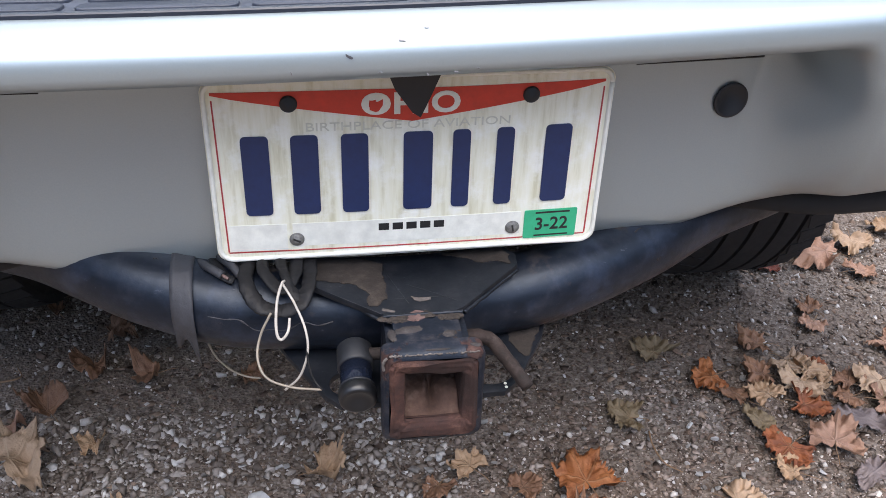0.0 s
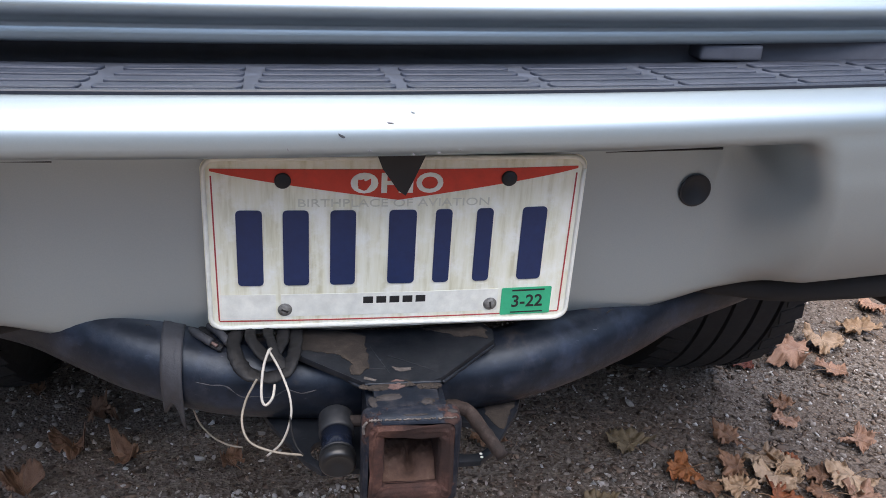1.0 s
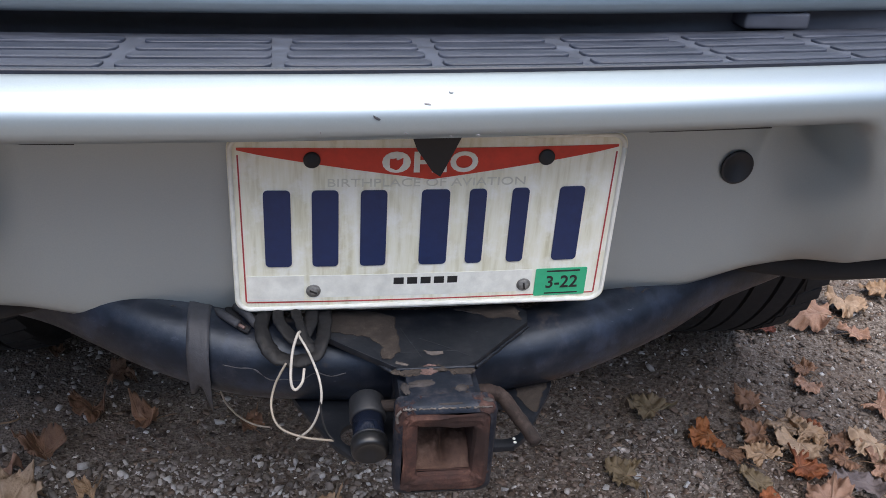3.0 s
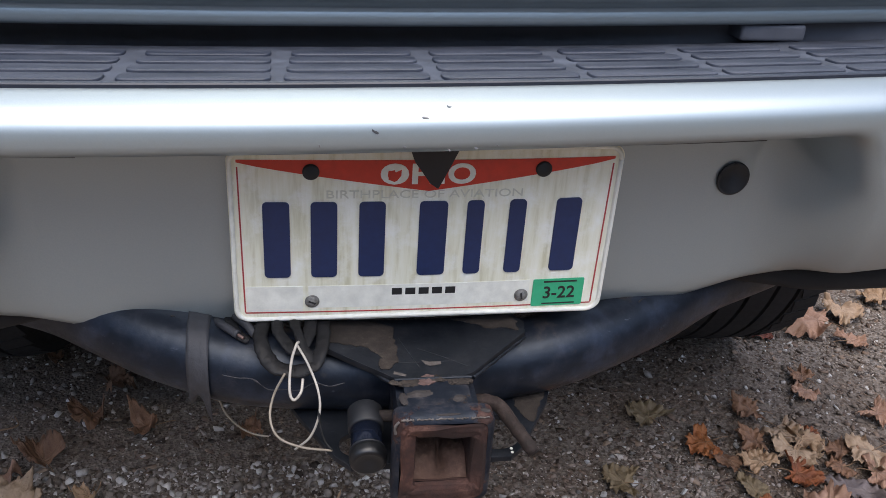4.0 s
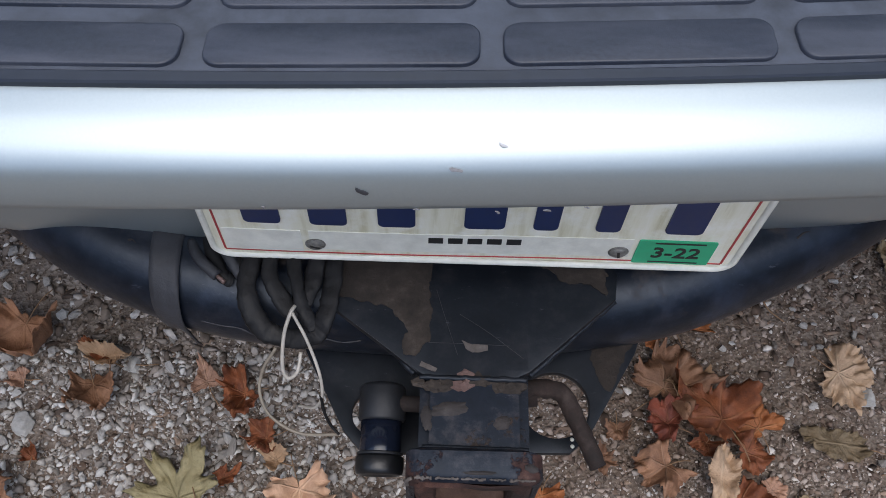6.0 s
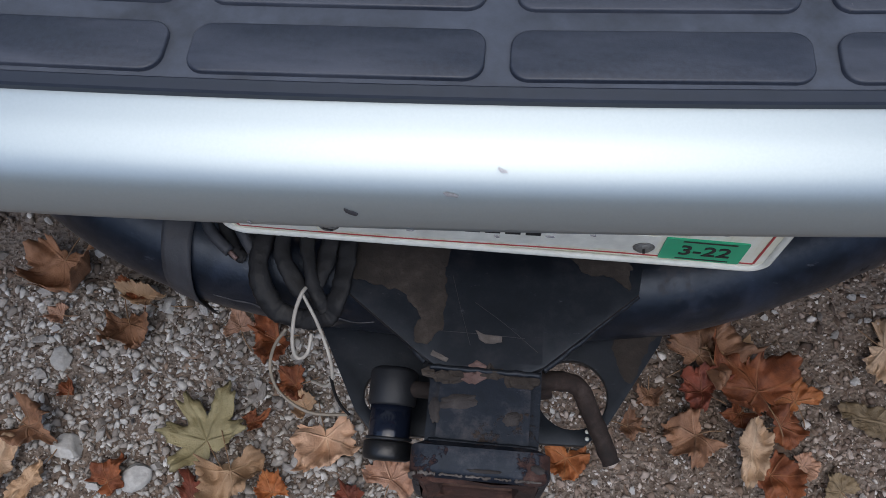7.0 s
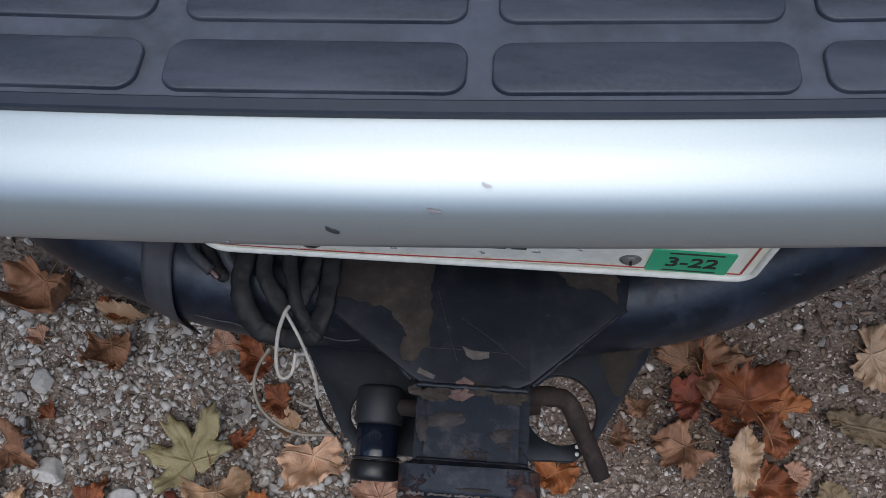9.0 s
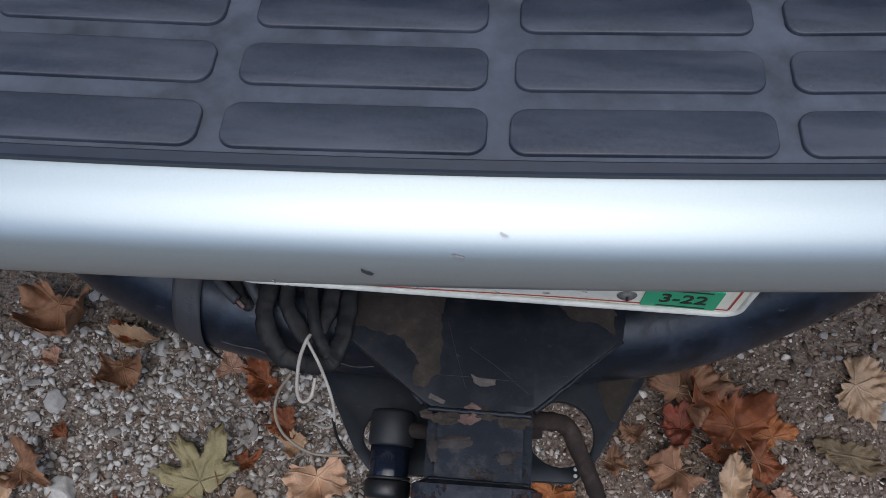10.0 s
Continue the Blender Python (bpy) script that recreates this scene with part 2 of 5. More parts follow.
COVER = plain("cover_rubber", (0.0060, 0.0066, 0.0080), 0.42, 0, 0.5, 90, 0.2)
RUSTY_BROWN = rusty("brown_rust", (0.007, 0.005, 0.0045), (0.022, 0.0125, 0.010), (0.062, 0.045, 0.039))
LOCK_GREY = plain("lock_cap_plastic", (0.012, 0.0135, 0.017), 0.55, 0, 0.4, 90, 0.2, 0.4)
LOCK_BODY = plain("lock_body_gloss", (0.007, 0.010, 0.020), 0.15, 0, 0.3, 60)
STEEL = plain("dull_steel", (0.32, 0.31, 0.29), 0.5, 0.8, 0.4, 300, 0.2)
DULL = plain("soiled_screw", (0.24, 0.235, 0.22), 0.6, 0.6, 0.6, 500, 0.3)
SHEET = plate_mat()
RIM = plain("plate_rim", (0.80, 0.80, 0.72), 0.5, 0, 0.25, 70)
RED = plain("plate_red", (0.60, 0.045, 0.022), 0.45, 0, 0.2, 120)
REDLINE = plain("plate_red_line", (0.42, 0.05, 0.05), 0.5, 0, 0.3, 120)
NAVY = plain("plate_navy", (0.014, 0.028, 0.095), 0.45, 0, 0.25, 150)
INK = plain("plate_black", (0.02, 0.02, 0.02), 0.5, 0, 0.3, 150)
FADED = plain("plate_faded_print", (0.63, 0.62, 0.51), 0.5, 0, 0.2, 150)
GREEN = plain("sticker_green", (0.035, 0.42, 0.21), 0.45, 0, 0.15, 150)
WIRE = plain("wire_sleeve", (0.42, 0.39, 0.345), 0.5, 0, 0.5, 90)
# darker copy of the wire sleeve, with the low strands' shade in its colour
DIMWIRE = plain("dimmed_wire_sleeve", (0.22, 0.19, 0.15), 0.55, 0, 0.6, 40)
COPPER = plain("dull_copper", (0.19, 0.125, 0.11), 0.5, 0.4, 0.4, 200)
DRY = rusty("dry_earth", (0.040, 0.020, 0.014), (0.100, 0.055, 0.039), (0.20, 0.135, 0.104))
SCALE = rusty("dusty_scale", (0.014, 0.0102, 0.0082), (0.033, 0.025, 0.020), (0.080, 0.063, 0.052))
PINKISH = rusty("pinkish_earth", (0.075, 0.042, 0.036), (0.135, 0.085, 0.075), (0.20, 0.14, 0.125))
GROUND = ground_mat()
GRAVEL = stone_mat("gravel_stone", [(0.0, (0.10, 0.073, 0.056)), (0.3, (0.19, 0.150, 0.122)), (0.6, (0.32, 0.270, 0.232)), (0.86, (0.50, 0.45, 0.41)), (1.0, (0.72, 0.68, 0.64))])
GRAVEL_BROWN = stone_mat("brown_gravel_stone", [(0.0, (0.120, 0.078, 0.058)), (0.35, (0.235, 0.172, 0.136)), (0.65, (0.37, 0.292, 0.243)), (0.9, (0.52, 0.45, 0.40)), (1.0, (0.74, 0.69, 0.64))])
STONE = lone_stone_mat()
GRAVEL_LIGHT = stone_mat("pale_gravel_stone", [(0.0, (0.18, 0.155, 0.135)), (0.25, (0.33, 0.298, 0.268)), (0.6, (0.455, 0.425, 0.392)), (0.88, (0.57, 0.55, 0.52)), (1.0, (0.70, 0.685, 0.66))])
ROCK = stone_mat("pale_rock", [(0.0, (0.36, 0.35, 0.33)), (1.0, (0.50, 0.49, 0.47))])
LITTER = stone_mat("leaf_litter", [(0.0, (0.034, 0.020, 0.014)), (0.5, (0.105, 0.065, 0.044)), (0.85, (0.21, 0.14, 0.10)), (1.0, (0.33, 0.235, 0.17))])
FLAKE_PALE = rusty("pale_flaked_rust", (0.055, 0.046, 0.041), (0.12, 0.104, 0.095), (0.22, 0.20, 0.19))
FLAKE = rusty("flaked_rust", (0.020, 0.017, 0.017), (0.042, 0.036, 0.035), (0.085, 0.074, 0.070))
SKY_BLOCKER = plain("sky_blocker_foliage", (0.085, 0.080, 0.050), 0.9, 0, 0.5, 1.2)
PAD_BASE = plain("pad_groove_dust", (0.048, 0.057, 0.077), 0.7, 0, 0.85, 42, 0.2)
RIM_DARK = plain("pad_rim_plastic", (0.017, 0.022, 0.035), 0.38, 0, 0.3, 120)
STALK = plain("leaf_stalk", (0.22, 0.13, 0.07), 0.7, 0, 0.3, 80)
LEAF = {
    "tan": leaf_mat("leaf_tan", (0.28, 0.17, 0.095), (0.43, 0.285, 0.175), (0.48, 0.34, 0.22)),
    "pale": leaf_mat("leaf_pale", (0.31, 0.205, 0.13), (0.49, 0.345, 0.23), (0.52, 0.39, 0.27)),
    "pink": leaf_mat("leaf_pink", (0.25, 0.135, 0.088), (0.42, 0.25, 0.17), (0.45, 0.29, 0.21)),
    "orange": leaf_mat("leaf_orange", (0.22, 0.068, 0.023), (0.40, 0.148, 0.050), (0.40, 0.22, 0.11)),
    "rust": leaf_mat("leaf_rust", (0.10, 0.030, 0.014), (0.30, 0.097, 0.037), (0.33, 0.16, 0.08)),
    "peach": leaf_mat("leaf_peach", (0.40, 0.235, 0.145), (0.58, 0.375, 0.25), (0.62, 0.44, 0.31)),
    "russet": leaf_mat("leaf_russet", (0.20, 0.095, 0.050), (0.38, 0.20, 0.115), (0.24, 0.12, 0.065)),
    "brown": leaf_mat("leaf_brown", (0.14, 0.068, 0.038), (0.29, 0.155, 0.09), (0.29, 0.19, 0.13)),
    "red": leaf_mat("leaf_red", (0.085, 0.024, 0.016), (0.22, 0.058, 0.032), (0.24, 0.11, 0.06)),
    "yellow": leaf_mat("leaf_yellow", (0.24, 0.20, 0.10), (0.35, 0.30, 0.165), (0.17, 0.14, 0.065)),
    "olive": leaf_mat("leaf_olive", (0.12, 0.085, 0.048), (0.23, 0.17, 0.10), (0.27, 0.20, 0.12)),
    "mauve": leaf_mat("leaf_mauve", (0.13, 0.10, 0.095), (0.22, 0.175, 0.165), (0.25, 0.20, 0.185)),
}


# ---------- mesh helpers ----------
def empty(name, at=(0, 0, 0)):
    e = new(name)
    e.location = at
    e.empty_display_size = 0.05
    return e


def mesh_of(name, verts, faces, material, smooth=True):
    me = bpy.data.meshes.new(name)
    me.from_pydata([tuple(v) for v in verts], [], [tuple(f) for f in faces])
    me.validate()
    me.update()
    me.materials.append(material)
    if smooth:
        me.polygons.foreach_set("use_smooth", [True] * len(me.polygons))
    return me


def hang(ob, parent):
    if parent is not None:
        ob.parent = parent
        ob.matrix_parent_inverse = parent.matrix_basis.inverted()
    return ob


def part(name, bm, material, parent=None, label="", smooth=True):
    """Links a bmesh, in world metres, as one mesh under a thing or a part."""
    me = bpy.data.meshes.new(name)
    bmesh.ops.recalc_face_normals(bm, faces=bm.faces)
    bm.to_mesh(me)
    bm.free()
    me.materials.append(material)
    if smooth:
        me.polygons.foreach_set("use_smooth", [True] * len(me.polygons))
        me.set_sharp_from_angle(angle=radians(38))
    ob = hang(new(name, me), parent)
    return tagged(ob, label)


def raw_part(name, verts, faces, material, parent=None, label="", smooth=True):
    ob = hang(new(name, mesh_of(name, verts, faces, material, smooth)), parent)
    return tagged(ob, label)


def bevel_all(bm, width, segments=2, angle=30):
    es = [e for e in bm.edges if len(e.link_faces) == 2 and e.calc_face_angle(0) > radians(angle)]
    bmesh.ops.bevel(bm, geom=es, offset=width, segments=segments, profile=0.6, affect="EDGES")


def box_bm(cx, cy, cz, sx, sy, sz, bev=0.0, seg=2, m=None):
    bm = bmesh.new()
    bmesh.ops.create_cube(bm, size=1)
    bmesh.ops.transform(bm, matrix=Matrix.Diagonal((sx, sy, sz, 1)), verts=bm.verts)
    if bev:
        bevel_all(bm, bev, seg)
    bmesh.ops.transform(bm, matrix=Matrix.Translation((cx, cy, cz)) @ (m or Matrix.Identity(4)), verts=bm.verts)
    return bm


def prism_bm(outline, holes, lo, hi, bev=0.0):
    """An upright slab from a plan outline with round holes, between two heights."""
    bm = bmesh.new()
    rings = [outline] + holes
    top = []
    for ring in rings:
        vs = [bm.verts.new((x, y, hi)) for x, y in ring]
        top += [bm.edges.new((vs[i], vs[(i + 1) % len(vs)])) for i in range(len(vs))]
    bmesh.ops.triangle_fill(bm, edges=top, use_beauty=True)
    ext = bmesh.ops.extrude_face_region(bm, geom=list(bm.faces))
    bmesh.ops.translate(bm, verts=[v for v in ext["geom"] if isinstance(v, bmesh.types.BMVert)], vec=(0, 0, lo - hi))
    bmesh.ops.recalc_face_normals(bm, faces=bm.faces)
    if bev:
        bevel_all(bm, bev, 2, 50)
    return bm


def circle(cx, cy, r, n=28, squash=1.0):
    return [(cx + r * math.cos(2 * math.pi * i / n), cy + squash * r * math.sin(2 * math.pi * i / n)) for i in range(n)]


def smooth_path(points, per=8):
    p = [Vector(q) for q in points]
    p = [2 * p[0] - p[1]] + p + [2 * p[-1] - p[-2]]
    out = []
    for i in range(1, len(p) - 2):
        for k in range(per):
            t = k / per
            a, b, c, d = p[i - 1], p[i], p[i + 1], p[i + 2]
            out.append(0.5 * (2 * b + (c - a) * t + (2 * a - 5 * b + 4 * c - d) * t * t + (3 * b - a - 3 * c + d) * t ** 3))
    out.append(p[-2])
    return out


def sweep(points, radius, sides=16, per=8, squash=1.0):
    """A round bar or hose along a smooth path; radius is a number or a function of 0..1."""
    path = smooth_path(points, per)
    verts, faces = [], []
    up = Vector((0.123, 0.2, 1)).normalized()
    for i, c in enumerate(path):
        d = (path[min(i + 1, len(path) - 1)] - path[max(i - 1, 0)]).normalized()
        u = (up - d * up.dot(d)).normalized()
        up = u
        w = d.cross(u)
        r = radius(i / (len(path) - 1)) if callable(radius) else radius
        for k in range(sides):
            a = 2 * math.pi * k / sides
            verts.append(c + u * math.cos(a) * r * squash + w * math.sin(a) * r)
    n = len(path)
    for i in range(n - 1):
        for k in range(sides):
            a, b = i * sides + k, i * sides + (k + 1) % sides
            faces.append((a, b, b + sides, a + sides))
    faces.append(tuple(range(sides))[::-1])
    faces.append(tuple((n - 1) * sides + k for k in range(sides)))
    return verts, faces


def lathe(profile, at, axis, sides=32):
    """A turned shape: profile of (along, radius) about an axis through a point."""
    ax = Vector(axis).normalized()
    q = Vector((0, 0, 1)).rotation_difference(ax)
    verts, faces = [], []
    for h, r in profile:
        for k in range(sides):
            a = 2 * math.pi * k / sides
            verts.append(Vector(at) + q @ Vector((r * math.cos(a), r * math.sin(a), h)))
    for i in range(len(profile) - 1):
        for k in range(sides):
            a, b = i * sides + k, i * sides + (k + 1) % sides
            faces.append((a, b, b + sides, a + sides))
    faces.append(tuple(range(sides))[::-1])
    faces.append(tuple((len(profile) - 1) * sides + k for k in range(sides)))
    return verts, faces


def ease(a, b, x):
    t = min(1, max(0, (x - a) / (b - a)))
    return t * t * (3 - 2 * t)


# ---------- ground ----------
def rise(x, y):
    return 0.004 * noise.noise(Vector((x * 3.1, y * 3.1, 0.3))) + 0.0025 * noise.noise(Vector((x * 11, y * 11, 4.2)))


def ground_sheet():
    near = list(np.arange(-1.6, 2.4001, 0.03))
    xs = [-900, -200, -50, -15, -6, -3] + near + [4, 7, 16, 50, 200, 900]
    ys = [-900, -200, -50, -15, -6, -3] + near + [4, 7, 16, 50, 200, 900]
    verts = [(x, y, rise(x, y) if abs(x) < 3 and abs(y) < 3 else 0.0) for y in ys for x in xs]
    w = len(xs)
    faces = [(j * w + i, j * w + i + 1, (j + 1) * w + i + 1, (j + 1) * w + i) for j in range(len(ys) - 1) for i in range(w - 1)]
    return tagged(raw_part("ground", verts, faces, GROUND), "grey-brown dirt and gravel drive", "ground", kind="structure")


drive = ground_sheet()


def stone_field(name, n, x0, x1, y0, y1, lo, hi, material, seed, flat=0.7, label="", keep=None, category="gravel", skew=2.6, proud=(-0.25, 0.62)):
    """Loose crushed stones: low rounded polyhedra half sunk in the dirt, joined as one mesh."""
    rng = np.random.default_rng(seed)
    ph = (1 + 5 ** 0.5) / 2
    base = np.array([(-1, ph, 0), (1, ph, 0), (-1, -ph, 0), (1, -ph, 0), (0, -1, ph), (0, 1, ph), (0, -1, -ph), (0, 1, -ph), (ph, 0, -1), (ph, 0, 1), (-ph, 0, -1), (-ph, 0, 1)])
    base /= np.linalg.norm(base[0])
    tri = np.array([(0, 11, 5), (0, 5, 1), (0, 1, 7), (0, 7, 10), (0, 10, 11), (1, 5, 9), (5, 11, 4), (11, 10, 2), (10, 7, 6), (7, 1, 8), (3, 9, 4), (3, 4, 2), (3, 2, 6), (3, 6, 8), (3, 8, 9), (4, 9, 5), (2, 4, 11), (6, 2, 10), (8, 6, 7), (9, 8, 1)])
    px, py = rng.uniform(x0, x1, n), rng.uniform(y0, y1, n)
    if keep is not None:
        ok = np.array([rng.random() < keep(a, b) for a, b in zip(px, py)])
        px, py = px[ok], py[ok]
        n = len(px)
    r = lo * (hi / lo) ** (rng.random(n) ** skew) / 2 * 1.25
    sc = np.stack([r * rng.uniform(0.8, 1.35, n), r * rng.uniform(0.7, 1.1, n), r * flat * rng.uniform(0.7, 1.2, n)], 1)
    v = base[None] * (1 + rng.uniform(-0.12, 0.38, (n, 12, 1))) * sc[:, None, :]
    for _ in range(7):
        d = rng.normal(0, 1, (n, 1, 3))
        d /= np.linalg.norm(d, axis=2, keepdims=True)
        unit = v / sc[:, None, :]
        over = np.maximum(0, (unit * d).sum(2, keepdims=True) - rng.uniform(0.22, 0.62, (n, 1, 1)))
        v = (unit - over * d) * sc[:, None, :]
    tilt = rng.normal(0, 0.35, n)
    ct, st = np.cos(tilt)[:, None], np.sin(tilt)[:, None]
    v = np.stack([v[:, :, 0], v[:, :, 1] * ct - v[:, :, 2] * st, v[:, :, 1] * st + v[:, :, 2] * ct], 2)
    a = rng.uniform(0, 2 * np.pi, n)
    ca, sa = np.cos(a)[:, None], np.sin(a)[:, None]
    v = np.stack([v[:, :, 0] * ca - v[:, :, 1] * sa, v[:, :, 0] * sa + v[:, :, 1] * ca, v[:, :, 2]], 2)
    z = np.array([rise(p, q) for p, q in zip(px, py)]) + sc[:, 2] * rng.uniform(*proud, n)
    v += np.stack([px, py, z], 1)[:, None, :]
    f = (tri[None] + 12 * np.arange(n)[:, None, None]).reshape(-1, 3)
    me = bpy.data.meshes.new(name)
    me.vertices.add(n * 12)
    me.vertices.foreach_set("co", v.reshape(-1))
    me.loops.add(len(f) * 3)
    me.loops.foreach_set("vertex_index", f.reshape(-1))
    me.polygons.add(len(f))
    me.polygons.foreach_set("loop_start", np.arange(len(f)) * 3)
    me.update(calc_edges=True)
    me.materials.append(material)
    return tagged(new(name, me), label, category, kind="stuff")


# ---------- the vehicle ----------
def slant(x, y, z):
    """The vehicle stands a little askew to the plate, and its bumper bows in plan."""
    return (x, y + 0.05 * x + 0.10 * x * x, z + 0.014 * x)


def curve_through(points, n):
    path = smooth_path([(p[0], p[1], 0) for p in points], 10)
    lens = [0.0]
    for a, b in zip(path, path[1:]):
        lens.append(lens[-1] + (b - a).length)
    out, k = [], 0
    for i in range(n):
        s = lens[-1] * i / (n - 1)
        while k < len(lens) - 2 and lens[k + 1] < s:
            k += 1
        f = (s - lens[k]) / max(1e-9, lens[k + 1] - lens[k])
        out.append(path[k].lerp(path[k + 1], min(1, max(0, f))))
    return out


LIP = [(-0.040, 0.7472), (-0.0470, 0.7465), (-0.0535, 0.7450), (-0.062, 0.7424), (-0.0712, 0.7375), (-0.0775, 0.7305), (-0.0802, 0.7215), (-0.0802, 0.7145)]
POCKET = [(-0.0775, 0.7098), (-0.068, 0.7070), (-0.045, 0.7035), (-0.020, 0.700), (0.004, 0.695), (0.014, 0.686), (0.016, 0.66), (0.0165, 0.60), (0.017, 0.552), (0.0195, 0.526), (0.027, 0.5135), (0.04, 0.5090), (0.06, 0.509)]
WING = [(-0.0815, 0.705), (-0.0815, 0.695), (-0.081, 0.684), (-0.081, 0.669), (-0.078, 0.652), (-0.074, 0.635), (-0.069, 0.618), (-0.062, 0.60), (-0.053, 0.582), (-0.042, 0.566), (-0.030, 0.556), (-0.01, 0.551), (0.03, 0.550)]


def bumper(root):
    top = curve_through(LIP, 22)
    low_a = curve_through([LIP[-1]] + POCKET, 44)[1:]
    low_b = curve_through([LIP[-1]] + WING, 44)[1:]
    xs = [-0.98, -0.9, -0.8, -0.7, -0.6, -0.5] + list(np.arange(-0.44, -0.3999, 0.01)) + list(np.arange(-0.396, -0.2999, 0.003)) + list(np.arange(-0.29, 0.2901, 0.01)) + list(np.arange(0.298, 0.3961, 0.003)) + [0.40, 0.41, 0.42, 0.43, 0.44] + [0.5, 0.6, 0.7, 0.8, 0.9, 0.98]
    verts, faces = [], []
    rows = len(top) + len(low_a)
    for x in xs:
        back = 0.22 * ease(0.72, 1.02, abs(x))
        for p in top:
            verts.append(slant(x, p[0] + back, p[1]))
        for k, (p, q) in enumerate(zip(low_a, low_b)):
            deep = k / (len(low_a) - 1)
            out_x = abs(x - 0.003) - (0.012 if x < 0 else 0.0)
            inner, outer = 0.294 + 0.022 * (1 - ease(0.08, 0.55, deep)), 0.352 + 0.052 * deep
            f = min(1, max(0, (out_x - inner) / (outer - inner)))
            w = 0.25 * math.sin(f * math.pi / 2) + 0.75 * f * f * (3 - 2 * f)
            p_z = p[1] + (0.017 * ease(0.235, 0.325, out_x) - 0.004) * ease(0.45, 1.0, deep)
            y, z = p[0] * (1 - w) + q[0] * w, p_z * (1 - w) + (q[1] - 0.004 * ease(0.6, 1.0, deep)) * w
            verts.append(slant(x, y + back, z))
    for i in range(len(xs) - 1):
        for k in range(rows - 1):
            a = i * rows + k
            faces.append((a, a + 1, a + rows + 1, a + rows))
    body = raw_part("rear_bumper", verts, faces, PAINT, root, "silver painted bumper cover with a recessed plate pocket")
    sol = body.modifiers.new("thick", "SOLIDIFY")
    sol.thickness, sol.offset = 0.003, -1
    # round plug in the pocket wall
    at = slant(0.279, 0.0145, 0.637)
    v, f = lathe([(0, 0.0157), (0.0010, 0.0156), (0.0016, 0.0148), (0.0016, 0.0132), (0.0006, 0.0124), (0.0006, 0.0)], at, (0.08, -1, 0), 36)
    raw_part("rubber_plug", v, f, BLACK, body, "round black plug")
    # torn tab hanging over the plate's upper edge
    bm = bmesh.new()
    pts = [(-0.020, 0.700), (0.017, 0.700), (0.012, 0.684), (0.008, 0.672), (0.0045, 0.662), (-0.002, 0.667), (-0.009, 0.678), (-0.015, 0.687)]
    fr = [bm.verts.new((x, -0.034 - 0.35 * (z - 0.662), z)) for x, z in pts]
    bk = [bm.verts.new((x, -0.028 - 0.25 * (z - 0.662), z)) for x, z in pts]
    bm.faces.new(fr)
    bm.faces.new(bk[::-1])
    for i in range(len(pts)):
        j = (i + 1) % len(pts)
        bm.faces.new((fr[j], fr[i], bk[i], bk[j]))
    part("trim_tab", bm, BLACK, body, "black pointed plastic tab", smooth=False)
    # thin black strips that stand in for the shadow gap under the lip
    for x0, x1, thin in ((0.160, 0.262, 0.0008), (-0.283, -0.248, 0.0004)):
        path = [slant(x0 + (x1 - x0) * i / 6, -0.052, 0.6995) for i in range(7)]
        v, f = sweep(path, lambda q: thin * (0.4 + 0.9 * q), 8, 2)
        raw_part("seam_strip", v, f, BLACK, body)
    # paint chips along the lip
    chips = ((-0.048, 0.7255, 0.0042, 0.6), (-0.014, 0.7335, 0.0045, 0.1), (-0.085, 0.7165, 0.0022, 1.1), (-0.028, 0.7145, 0.0018, 0.3), (0.022, 0.7125, 0.0026, 0.2), (0.003, 0.7115, 0.0026, 0.9), (0.037, 0.714, 0.0018, 0.4), (0.0025, 0.7395, 0.0034, 0.35))
    rng = random.Random(5)
    for x, z, r, turn in chips:
        r *= 0.8
        y = min((p[0] for p in zip([q[0] for q in top], [q[1] for q in top]) if abs(p[1] - z) < 0.0012), default=-0.0802)
        nx = [p for p in top if abs(p[1] - z) < 0.004]
        t = (nx[-1] - nx[0]).normalized() if len(nx) > 1 else Vector((0, -1, 0))
        out = Vector((0, t[1], -t[0]))
        if out.y > 0:
            out = -out
        c = Vector(slant(x, y, z)) + out * 0.0001
        along, side = Vector((1, 0.05, 0.02)), Vector((0, t[0], t[1]))
        ring = []
        for k in range(9):
            a = 2 * math.pi * k / 9
            rr = r * rng.uniform(0.4, 1.0)
            u, w = rr * math.cos(a), 0.36 * rr * math.sin(a)
            ring.append(c + along * (u * math.cos(turn) - w * math.sin(turn)) + side * (u * math.sin(turn) + w * math.cos(turn)))
        vv = ring + [p + out * 0.0004 for p in ring] + [c + out * 0.0005]
        ff = [(k, (k + 1) % 9, 9 + (k + 1) % 9, 9 + k) for k in range(9)] + [(9 + k, 9 + (k + 1) % 9, 18) for k in range(9)]
        raw_part("paint_chip", vv, ff, TAPE if abs(x + 0.048) < 0.001 else PALE_CHIP if z > 0.738 else CHIP, body, smooth=False)
    return body


